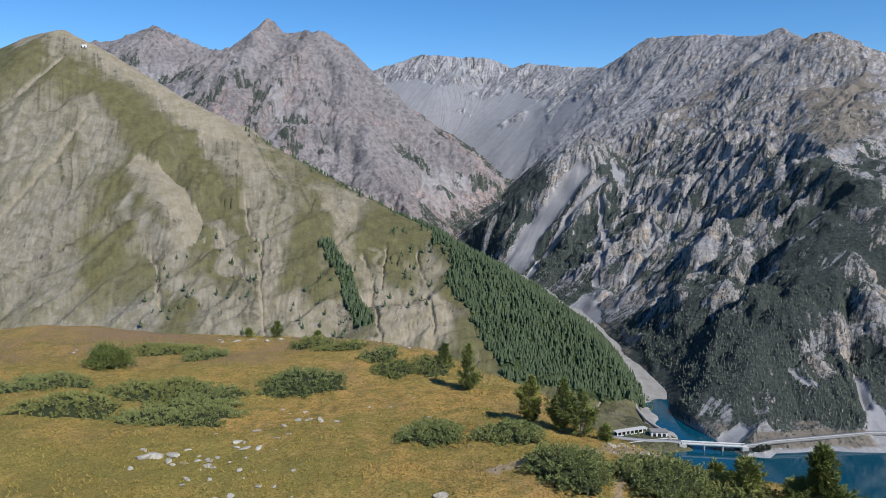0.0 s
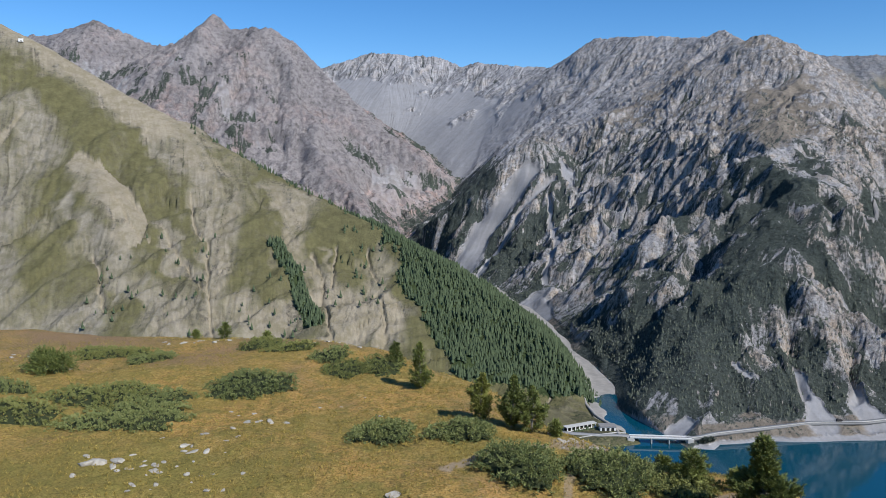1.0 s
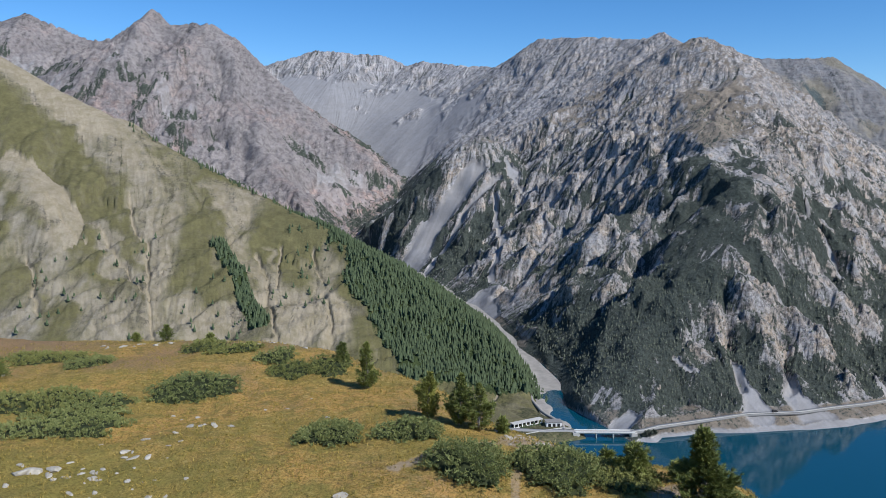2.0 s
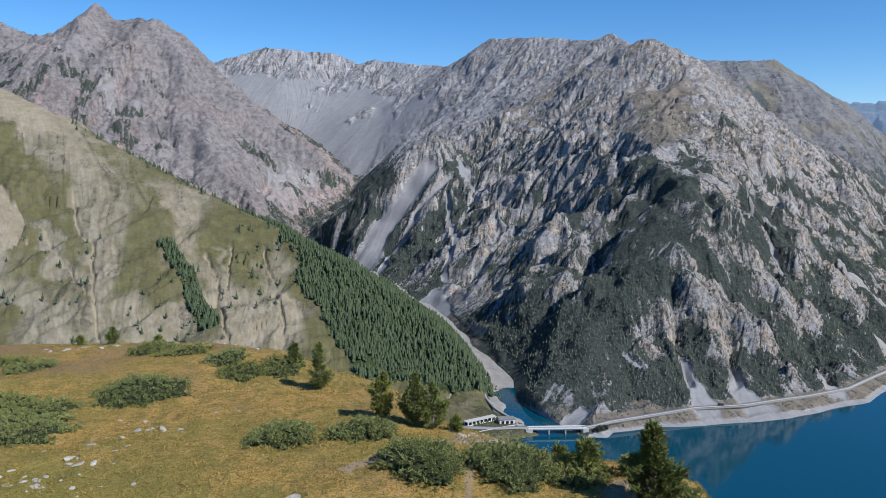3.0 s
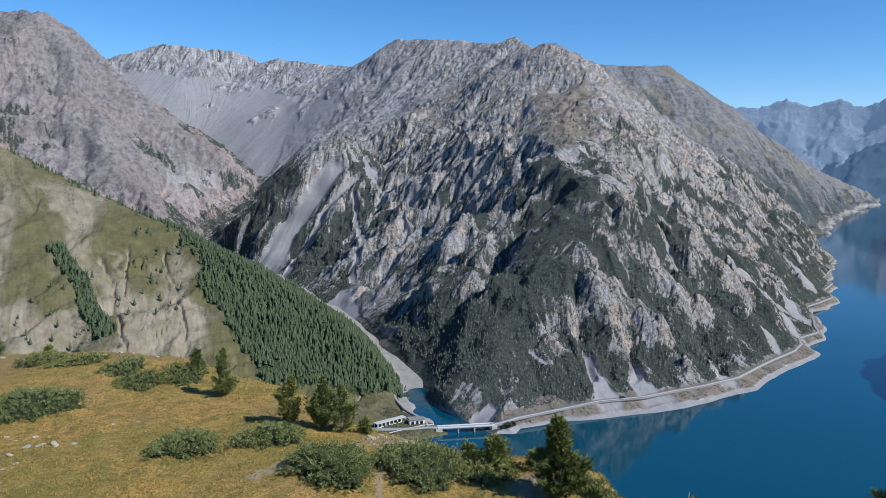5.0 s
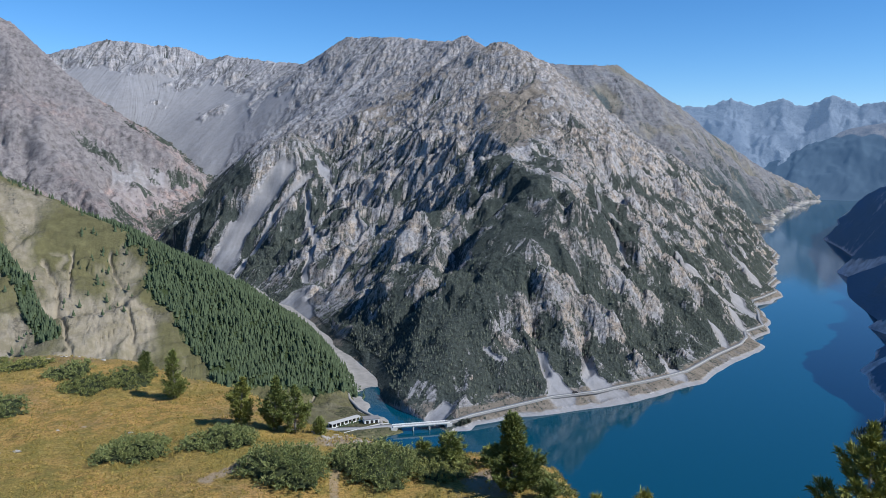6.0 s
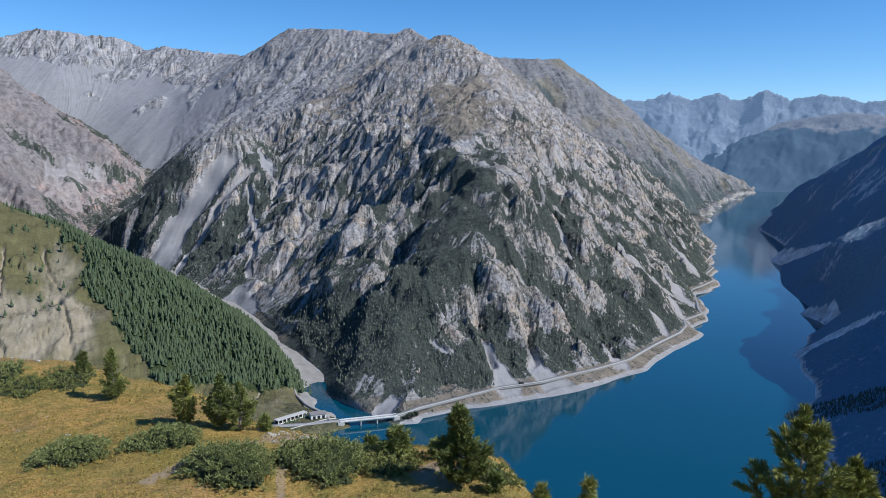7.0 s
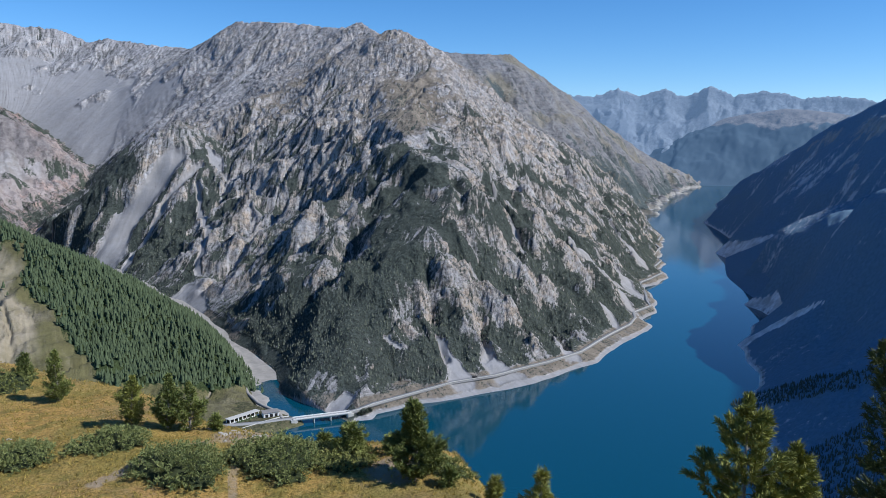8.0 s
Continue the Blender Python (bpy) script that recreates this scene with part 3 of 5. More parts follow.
# ---- large structure ----
L_CHUTES = [([(-527, 995), (-498, 881), (-437, 772)], 50, 59), ([(-473, 1022), (-428, 983), (-428, 929)], 30, 26), ([(-456, 918), (-438, 822), (-381, 739)], 38, 49), ([(-375, 847), (-292, 724), (-239, 696)], 15, 22), ([(-337, 848), (-267, 784), (-205, 706)], 18, 24),
            ([(-302, 899), (-236, 824), (-188, 759)], 10, 7), ([(-298, 1004), (-259, 963)], 14, 12), ([(-229, 958), (-203, 899), (-201, 859)], 18, 28), ([(-204, 858), (-195, 797), (-171, 709)], 15, 22), ([(-151, 758), (-120, 709)], 12, 22), ([(-138, 959), (-116, 892)], 19, 16),
            ([(-122, 888), (-86, 798), (-55, 694)], 14, 22), ([(-69, 857), (-68, 780)], 5, 4), ([(-9, 860), (-17, 796), (-5, 700)], 10, 16), ([(-49, 779), (-37, 705)], 13, 17), ([(-356, 721), (-296, 736)], 24, 24), ([(-367, 878), (-332, 835)], 8, 6)]
L_RILLS = [([(-238, 923), (-227, 876), (-202, 838), (-190, 776), (-169, 710)], 2.1, 1.8), ([(-301, 894), (-245, 846), (-188, 761)], 1.8, 1.6), ([(-90, 840), (-72, 771), (-59, 691)], 2, 2.2), ([(-31, 852), (-19, 796)], 1.5, 1.4), ([(-66, 780), (-64, 856)], 1.5, 2),
           ([(-17, 774), (-7, 700)], 2.5, 2.3), ([(-467, 1009), (-474, 915), (-491, 854)], 4, 4), ([(-536, 1097), (-554, 1037), (-579, 1011)], 5, 5), ([(-319, 889), (-265, 836)], 1.5, 1.5), ([(-315, 819), (-274, 736)], 2, 1.8)]
L_TURF = [([(-345, 910), (-300, 860), (-270, 830)], 24, 12), ([(-440, 1075), (-372, 987), (-301, 894)], 30, 34), ([(-366, 826), (-320, 769)], 26, 30), ([(-400, 819), (-388, 819)], 14, 14), ([(-547, 1087), (-554, 1037)], 26, 18), ([(-234, 865), (-206, 800)], 10, 7), ([(-158, 868), (-147, 806)], 18, 17), ([(-254, 742), (-250, 695)], 11, 16),
          ([(-110, 795), (-77, 709)], 10, 9), ([(-40, 839), (-50, 794)], 19, 18)]
x, y = fan(-33, 20, 480, 1700, 600, 310)
z, down, rib = left_mountain(x, y)
n1, n2 = fbm(x / 110, y / 110, 4, 120), fbm(x / 30, y / 30, 3, 130)
f1, f2 = runnels(x, y, z, 2.5, 20, 2.5, 150), runnels(x, y, z, 9, 22, 4, 151)
forest = left_forest(x, y)
scree = np.zeros(x.shape)
for line, w0, w1 in L_CHUTES:
    scree = np.maximum(scree, streak(x + n1 * 16 + n2 * 12, y + n1 * 16 + n2 * 8, line, w0, w1, 1.9, 0.2))
rills, turf = np.zeros(x.shape), np.zeros(x.shape)
for line, w0, w1 in L_RILLS:
    rills = np.maximum(rills, streak(x + n2 * 3, y + n2 * 3, line, w0, w1, 1.5, 0.4))
for line, w0, w1 in L_TURF:
    turf = np.maximum(turf, streak(x + n1 * 12 + n2 * 10, y + n1 * 12 + n2 * 8, line, w0, w1, 1.6, 0.3))
bare = np.clip(step(0.42, 0.9, down + n1 * 0.3 + f2 * 0.08) * 0.85, 0, 1)
scree = np.clip((np.maximum(np.maximum(scree * 0.78, bare * 0.5) * (1 - 0.85 * turf), rills) + n2 * 0.2 + f2 * 0.14) * (1 - forest), 0, 1)
crest = step(0.10, 0.01, down + n1 * 0.05 + n2 * 0.04) * step(-120, -330, x)
scree = np.maximum(scree, crest * 0.95)
flat = np.clip(step(0, 30, x - 60) * step(655, 630, y), 0, 1)
trail = streak(x, y, [(138, 640), (134, 628), (119, 595)], 1.3, 1.3)
scree = np.maximum(scree * (1 - flat), trail)
cuts = np.exp(-(f2 / 0.22) ** 2) * np.clip(scree * 1.3, 0, 1) * step(0.05, 0.2, down)
z = z - 2.0 * scree - 2.5 * rills - 1.4 * cuts + (f2 * 0.3 + f1 * 0.15) * step(0.03, 0.2, down) * step(0, 0.3, 1 - down)
grass = np.clip(0.92 - scree * 1.0 + n1 * 0.25 + n2 * 0.1, 0, 1) * np.clip(1 - 0.75 * step(0.10, 0.0, down) * step(-150, -350, x), 0, 1)
warm = np.clip(crest + rills * 0.8 + cuts * 0.3 + scree * step(-300, -120, x) * step(0.75, 0.35, down), 0, 1)
tagged(sheet("mountain_left", x, y, z, M_LEFT, (forest * 0.9, scree, grass, warm), (f1, f2)), "steep olive-green mountainside with grey scree gullies", "mountain", kind="structure")

M_CHUTES = [([(240, 1372), (197, 1352), (155, 1337), (114, 1265)], 19, 27), ([(283, 1344), (218, 1309), (164, 1262), (119, 1172)], 7, 6), ([(310, 1395), (318, 1313)], 9, 7), ([(266, 1305), (255, 1165), (219, 1060)], 5, 5), ([(192, 1028), (196, 954)], 18, 12),
            ([(347, 624), (341, 597), (332, 549)], 1.6, 12), ([(388, 609), (378, 577), (381, 549)], 1.6, 15), ([(287, 623), (307, 610)], 3, 3), ([(477, 610), (471, 570)], 2.3, 9), ([(571, 869), (522, 731), (517, 721)], 2.5, 3.5), ([(230, 564), (217, 555)], 6, 9), ([(670, 825), (687, 788), (736, 766)], 3.5, 4),
            ([(309, 2398), (260, 2260), (215, 2127), (179, 2048)], 30, 48), ([(600, 690), (590, 650)], 2, 9), ([(690, 770), (660, 690)], 2, 9), ([(760, 830), (735, 755)], 4, 14), ([(900, 1000), (880, 905)], 4, 14)]
x, y = fan(-10, 48, 515, 3250, 880, 520)
z, down, rib = main_mountain(x, y)
n1, n2 = fbm(x / 140, y / 140, 4, 220), fbm(x / 40, y / 40, 4, 230)
scree = np.zeros(x.shape)
for line, w0, w1 in M_CHUTES:
    scree = np.maximum(scree, streak(x + n2 * 9 + n1 * 4, y + n2 * 9, line, w0, w1, 1.35, 0.65))
calm, high = step(3, 16, z) * (1 - 0.9 * scree), np.maximum(step(1500, 2000, y), 0.9 * step(225, 300, z))
cleft = gullies(x + n2 * 7, y + n2 * 7, M_GULLIES)
spine = np.zeros(x.shape)
for line, w0, w1 in M_BARE:
    spine = np.maximum(spine, streak(x + n2 * 8, y + n2 * 8, line, w0, w1, 1.6, 0.1) * w0)
cirque = step(1850, 2200, y) * step(0.44, 0.56, down + n1 * 0.34 + n2 * 0.10) * step(760, 560, x)
calm = calm * (1 - 0.92 * cirque) * (1 - 0.55 * step(340, 250, x) * step(1150, 1000, y))
z = softened(softened(z, cirque, 140), scree * step(20, 60, z), 10)
f3 = runnels(x, y, z, 34, 26, 6, 252, 8)
knobs = crag(x / 105 + n2 * 0.2, y / 105 + n1 * 0.3, 4, 260, 0.42) - 0.6
woody = main_wood(x, y, z, 0.8, 0.0, n1, n2)
facets = crag(x / 21 + n1, y / 21 + n2 * 0.4, 3, 270, 0.55) - 0.6
z = z - cleft + spine * 0.4
z = z + (f3 * (3.4 - 1.4 * high) + knobs * (27 - 17 * high) + facets * (7 - 2.5 * high) * (1 - 0.5 * woody)) * calm * step(0.0, 0.1, down) * step(4, 50, z) - scree * 2.0 * step(20, 60, z)
f1, f2 = runnels(x, y, z, 3.0, 14, 3.0, 250), runnels(x, y, z, 10, 18, 5, 251)
z = z + (f2 * (0.9 - 0.5 * high) + f1 * (0.35 - 0.2 * high)) * calm * step(0.02, 0.15, down)
sl = grid_slope(x, y, z)
wood = main_wood(x, y, z, sl, rib * 0.4 + f3 * 0.15 + knobs * 0.7, n1, n2) - f2 * 0.1 - facets * 0.35 - spine * 0.012
scree = np.clip(np.maximum(np.maximum(scree, step(2.6, 1.3, z + n2 * 0.8 + 2 * step(228, 215, x))), cirque), 0, 1)
wood = np.clip(np.clip(wood + 0.10 * step(560, 700, x) * step(260, 200, z), 0.36 * step(380, 240, z) * step(1900, 1500, y), 0.94) * (1 - np.minimum(scree * 1.3, 1)), 0, 1)
ridge_turf = streak(x + n2 * 14, y + n2 * 14, [(640, 1230), (590, 1120), (536, 1033), (508, 985)], 22, 22, 1.8, 0.2)
grass = np.clip(ridge_turf * 0.55 + step(11, 8, z) * 0.72 + step(200, 270, z + n1 * 40) * step(1.25, 0.55, sl) * 0.66 * step(2000, 1500, y) + n1 * 0.15, 0, 1) * (1 - scree)
warm = np.clip(step(0.55, 1.05, sl) * 0.9 + rib * 0.3 + 0.3 * step(520, 700, x) + spine * 0.06, 0, 1) * (1 - 0.45 * high) * (1 - 0.7 * scree)
tagged(sheet("mountain_main", x, y, z, M_MAIN, (wood, scree, grass, warm), (f1, f2)), "grey limestone mountain with dark dwarf pine slopes above the lake", "mountain", kind="structure")
MAIN_GRID = (x, y, z, wood)

x, y = fan(-32, 9, 1500, 2800, 420, 240)
z, down, rib = back_mountain(x, y)
f1, f2 = runnels(x, y, z, 5, 16, 5, 350), runnels(x, y, z, 18, 22, 8, 351)
z = z + (f2 * 1.1 + f1 * 0.3 + (crag(x / 48, y / 48, 4, 360, 0.6) - 0.6) * 20) * step(0.02, 0.2, down)
sl = grid_slope(x, y, z)
n1, n3 = fbm(x / 160, y / 160, 4, 320), fbm(x / 70, y / 70, 4, 330)
tagged(sheet("mountain_back", x, y, z, M_BACK, (np.clip(np.maximum(step(0.5, 0.95, down) * 0.66 + n1 * 0.35 - rib * 0.15 - 0.1, step(0.05, 0.35, n3) * step(0.15, 0.35, down) * step(0.9, 0.6, down) * 0.62), 0, 1), np.clip(0.22 - rib * 0.6 + f2 * 0.12, 0, 1) * step(0.08, 0.4, down), x * 0 + 0.15 * (n1 > 0.2), np.clip(step(0.35, 0.75, down) * 0.8 + n1 * 0.5, 0, 1)), (f1, f2)), "jagged pale grey rock peaks with pinkish lower cliffs", "mountain", kind="structure")

x, y = fan(24, 55, 1600, 4400, 310, 200)
z, down, rib = east_mountain(x, y)
f1, f2 = runnels(x, y, z, 7, 14, 6, 450), runnels(x, y, z, 22, 20, 9, 451)
z = z + (f2 * 1.6 + f1 * 0.4) * step(0.01, 0.12, down) * step(4, 20, z)
n1 = fbm(x / 160, y / 160, 4, 420)
tagged(sheet("mountain_east", x, y, z, M_EASTERN, (np.clip(step(0.35, 0.9, down) * 0.55 + n1 * 0.4 + 0.1 - f2 * 0.1, 0, 1) * step(5, 14, z), step(12, 6, z), np.clip(n1 * 0.6 + 0.35 - rib * 0.2, 0, 1), x * 0 + 0.2), (f1, f2)), "grey mountain ridge running down to the far shore", "mountain", kind="structure")

G_FANS = [([(1205, 1036), (1174, 928), (1171, 862), (1151, 792)], 24, 3), ([(854, 678), (850, 634), (790, 558)], 11, 2.5), ([(672, 542), (698, 514), (686, 454)], 15, 2)]
G_ROCKS = [([(1510, 1114), (1499, 1040)], 11, 7), ([(1285, 963), (1301, 916)], 7, 6), ([(1169, 781), (1099, 728)], 9, 5), ([(1153, 738), (1267, 795)], 8, 6), ([(1280, 832), (1281, 809)], 7, 6), ([(1021, 649), (1035, 635)], 13, 9), ([(1110, 675), (1105, 649)], 8, 8),
           ([(840, 537), (885, 552)], 7, 6), ([(804, 539), (840, 537)], 3, 4), ([(807, 576), (811, 557)], 2, 3), ([(1019, 664), (985, 618)], 7, 7), ([(1416, 892), (1322, 786)], 17, 18), ([(1555, 1081), (1513, 1001)], 11, 11)]
x, y = fan(44, 72, 270, 3500, 300, 420)
z, down, rib = shade_slope(x, y)
n1, n2 = fbm(x / 160, y / 160, 4, 520), fbm(x / 45, y / 45, 4, 530)
f1, f2 = runnels(x, y, z, 5, 14, 5, 550), runnels(x, y, z, 20, 22, 8, 551)
fans = np.zeros(x.shape)
for line, w0, w1 in G_FANS:
    fans = np.maximum(fans, streak(x + n2 * 5, y + n2 * 5, line, w0, w1, 1.2, 0.75))
crags = np.zeros(x.shape)
for line, w0, w1 in G_ROCKS:
    crags = np.maximum(crags, streak(x + n2 * 12, y + n2 * 12, line, w0, w1, 2.2, 0.1))
z = z + (f2 * 0.6 + crags * (crag(x / 14, y / 14, 3, 540) - 0.4) * 9) * step(5, 40, z)
wood = np.clip(0.84 + n1 * 0.4 - step(0.6, 2.2, f2) * 0.25 * step(-0.1, 0.5, n1) + n2 * 0.15, 0, 1.4) * step(2, 5, z) * (1 - fans) * (1 - crags * np.clip(0.6 + f2 * 0.3, 0, 1))
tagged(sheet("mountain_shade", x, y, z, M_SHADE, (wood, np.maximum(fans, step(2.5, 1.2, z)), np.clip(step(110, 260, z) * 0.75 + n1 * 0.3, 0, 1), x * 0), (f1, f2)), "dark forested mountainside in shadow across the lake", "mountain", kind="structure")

# unseen ridge added to block the sun; heights set by where its shadow ends
HIGH_RIDGE = [(900, -420, 800), (1250, -100, 782), (1700, 350, 745), (2300, 800, 780), (3000, 1200, 850), (3700, 1500, 830)]
HIGH_FOOT = [(420, -250, 0), (900, 60, 250), (1350, 480, 330), (1900, 950, 300), (2600, 1400, 300), (3400, 1800, 300), (4200, 1700, 100), (3600, 600, 100), (2400, -200, 100), (1300, -900, 0)]
x, y = np.meshgrid(np.linspace(400, 4200, 150), np.linspace(-900, 1850, 110))
z = massif(x, y, [(HIGH_RIDGE, 1.0, 8, 10)], HIGH_FOOT, 1.0, 16.0, 190.0, 5.0, 560, 6.0)[0]
tagged(sheet("unseen_shade_ridge", x, y, z, M_SHADE, (x * 0 + 0.9, x * 0, x * 0, x * 0)), "high unseen ridge added to keep the far shore in shade", "mountain", kind="structure")
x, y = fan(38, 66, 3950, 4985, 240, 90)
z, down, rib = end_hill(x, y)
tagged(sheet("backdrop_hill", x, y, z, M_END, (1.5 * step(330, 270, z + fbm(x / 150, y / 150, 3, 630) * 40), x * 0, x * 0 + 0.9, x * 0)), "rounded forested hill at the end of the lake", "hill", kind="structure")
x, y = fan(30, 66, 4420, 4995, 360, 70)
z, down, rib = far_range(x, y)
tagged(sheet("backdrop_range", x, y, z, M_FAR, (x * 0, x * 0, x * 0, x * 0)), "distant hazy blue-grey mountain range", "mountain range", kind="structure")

x, y = np.meshgrid(np.linspace(-200, 4700, 50), np.linspace(150, 4000, 40))
tagged(sheet("water", x, y, x * 0.0, M_WATER), "deep blue still mountain lake", "lake", kind="structure")
x, y = np.meshgrid(np.linspace(-5000, 5000, 60), np.linspace(-5000, 5000, 60))
tagged(sheet("ground", x, y, x * 0.0 - 30, M_LEFT, (x * 0, x * 0, x * 0 + 1, x * 0)), "valley floor of grass and stones", "ground", kind="structure")

a = np.radians(np.concatenate([np.linspace(-180, -38, 60), np.linspace(-37.7, 64, 400), np.linspace(64.5, 180, 60)]))[None, :]
r = np.exp(np.concatenate([np.linspace(math.log(0.01), 2.3, 14), np.linspace(2.32, math.log(190), 190)]))[:, None]
x, y = r * np.sin(a), r * np.cos(a)
z = meadow(x, y)
dirt = np.maximum(streak(x, y, [(1.5, 21.2), (2.5, 22.1), (4.0, 23.2), (6.0, 23.7)], 0.3, 0.2) * 0.62, streak(x, y, [(4.5, 18.6), (4.9, 20.3), (5.5, 22.1), (6.0, 23.7)], 0.16, 0.2) * 0.55)
dirt = np.maximum(dirt, step(1.5, 0.7, np.hypot((x - 6.6) / 1.3, y - 23.8)))
dirt = np.maximum(dirt, step(1.4, 0.5, np.hypot((x - 9.0) / 0.8, y - 18.6)) * 0.9)
heath = np.clip(step(31, 39, y) * 0.45 + step(2, 9, x) * 0.2 + fbm(x / 5, y / 5, 3, 830) * 0.5, 0, 1)
lush = np.clip(step(31, 24, y) * 0.3 + step(-2, -9, x) * step(36, 30, y) * 0.3 + fbm(x / 4, y / 4, 3, 835) * 0.45 + 0.10, 0, 1)
tagged(sheet("meadow", x, y, z, M_TURF, (dirt, heath, lush, x * 0)), "ochre and green alpine meadow on a hilltop", "meadow", kind="structure")

x, y = np.meshgrid(np.linspace(20, 192, 120), np.linspace(518, 630, 90))
TERRACE = [(184, 538, 0), (186, 550, 0), (173, 575, 0), (164, 600, 0), (150, 622, 0), (100, 605, 0), (40, 575, 0), (28, 540, 0), (80, 526, 0), (140, 529, 0)]
d, _, _ = along(x, y, TERRACE + TERRACE[:1])
d = np.where(inside(x, y, TERRACE), d, -d)
z = np.minimum(4.2, d * 0.55) + fbm(x / 12, y / 12, 3, 850) * 0.2
tagged(sheet("terrace", x, y, z, M_LEFT, (x * 0, np.clip(step(3.5, 2.0, z) + fbm(x / 10, y / 10, 3, 860) * 0.4, 0, 1), x * 0 + 0.8, x * 0)), "grassy terrace with gravel edge beside the bridge", "ground", kind="structure")


def spread(line, n):
    """n points at even steps along a line."""
    p = np.array(line, float)
    s = np.concatenate([[0], np.cumsum(np.hypot(*(np.diff(p[:, :2], axis=0).T)))])
    k = np.linspace(0, s[-1], n)
    return np.stack([np.interp(k, s, p[:, i]) for i in range(p.shape[1])], -1)


M_GRAVEL = plain("river_gravel", (0.285, 0.268, 0.245), 0.95, 0.5, 0.12, 0.1)
p, q = spread(BANK, 160), spread(RIVER[1:10], 160)
u = np.linspace(-0.06, 1.1, 24)[None, :]
x, y = p[:, :1] * (1 - u) + q[:, :1] * u, p[:, 1:2] * (1 - u) + q[:, 1:2] * u
z = np.maximum(q[:, 2:3], 0) + 0.4 + 0.8 * step(0.55, 0.2, u + fbm(x / 30, y / 30, 3, 870) * 0.4) + fbm(x / 9, y / 9, 3, 880) * 0.25 - 2.2 * step(668, 630, y) * step(0.3, 0.6, u + fbm(x / 25, y / 25, 2, 875) * 0.3)
tagged(sheet("riverbed", x, y, z, M_GRAVEL), "pale gravel riverbed winding down to the lake", "riverbed", kind="structure")

# ---- plants, stones and roads ----
def part(name, data, material, parent=None, label=""):
    """A mesh object from a bmesh or from (points, faces), under a thing or a part."""
    me = bpy.data.meshes.new(name)
    if isinstance(data, tuple):
        pts, faces = np.asarray(data[0], np.float32), np.asarray(data[1], np.int32)
        k = faces.shape[1]
        me.vertices.add(len(pts))
        me.vertices.foreach_set("co", pts.ravel())
        me.loops.add(faces.size)
        me.loops.foreach_set("vertex_index", faces.ravel())
        me.polygons.add(len(faces))
        me.polygons.foreach_set("loop_start", np.arange(0, faces.size, k, dtype=np.int32))
        me.update(calc_edges=True)
    else:
        data.to_mesh(me)
        data.free()
    me.materials.append(material)
    ob = new(name, me)
    if parent:
        ob.parent = parent
    return tagged(ob, label)


def thing(name, x, y, z, label, category, group="", turn=0.0, kind=""):
    ob = new(name)
    ob.matrix_world = pose(x, y, z, 0, 0, turn)
    return tagged(ob, label, category, group, kind)


def unit(v):
    return v / (np.linalg.norm(v, axis=-1, keepdims=True) + 1e-9)


def blades(rng, base, way, length, width, per, spray):
    """Tufts of narrow leaves: per leaves at each base point, round its direction."""
    n = len(base) * per
    b = np.repeat(base, per, 0)
    d = unit(np.repeat(way, per, 0) + rng.normal(0, spray, (n, 3)))
    side = unit(np.cross(d, rng.normal(0, 1, (n, 3))))
    long = length * rng.uniform(0.65, 1.25, (n, 1))
    b = b + d * long * rng.uniform(-0.1, 0.15, (n, 1))
    pts = np.stack([b - side * width * 0.3, b + d * long * 0.55 - side * width * 0.5, b + d * long, b + d * long * 0.5 + side * width * 0.5], 1)
    return pts.reshape(-1, 3), np.arange(n * 4).reshape(-1, 4)


def tube(path, radii, sides=6):
    """A tapered tube along points."""
    path, pts, faces = np.asarray(path, float), [], []
    for i, (p, r) in enumerate(zip(path, radii)):
        d = unit(path[min(i + 1, len(path) - 1)] - path[max(i - 1, 0)])
        u = unit(np.cross(d, [0.31, 0.95, 0.05]))
        v = np.cross(d, u)
        for k in range(sides):
            a = 2 * math.pi * k / sides
            pts.append(p + r * (math.cos(a) * u + math.sin(a) * v))
    for i in range(len(path) - 1):
        for k in range(sides):
            a, b = i * sides + k, i * sides + (k + 1) % sides
            faces.append((a, b, b + sides, a + sides))
    return np.array(pts), np.array(faces)


def merged(parts):
    pts, faces, n = [], [], 0
    for p, f in parts:
        pts.append(p)
        faces.append(np.asarray(f) + n)
        n += len(p)
    return np.concatenate(pts), np.concatenate(faces)


def leafy(name, dark, light, rough=0.6, spec=0.25):
    """Leaves that vary one by one."""
    m, n, l, b = mat(name, rough, spec)
    g = n.new("ShaderNodeNewGeometry")
    o = n.new("ShaderNodeObjectInfo")
    v = mathn(n, l, "MULTIPLY_ADD", o.outputs["Random"], 0.3, mathn(n, l, "MULTIPLY", g.outputs["Random Per Island"], 0.7))
    l.new(mix(n, l, v, dark, light), b.inputs["Base Color"])
    b.inputs["Subsurface Weight"].default_value = 0.0
    return m


M_PINE = leafy("pine_needles", (0.055, 0.082, 0.022), (0.245, 0.265, 0.07))
M_PINE_Y = leafy("young_pine_needles", (0.11, 0.13, 0.028), (0.33, 0.32, 0.075))
M_JUNIPER = leafy("juniper_sprays", (0.085, 0.112, 0.036), (0.29, 0.305, 0.105))
M_JUNIPER_Y = leafy("yellowing_juniper_sprays", (0.10, 0.12, 0.035), (0.28, 0.28, 0.085))
M_LARCH = leafy("dark_larch_needles", (0.03, 0.045, 0.014), (0.12, 0.135, 0.038))
M_WOODS = leafy("spruce_wood", (0.05, 0.062, 0.048), (0.125, 0.14, 0.105), 0.8, 0.1)
M_SPRUCE = leafy("dark_spruce_needles", (0.034, 0.05, 0.028), (0.085, 0.112, 0.058), 0.8, 0.1)
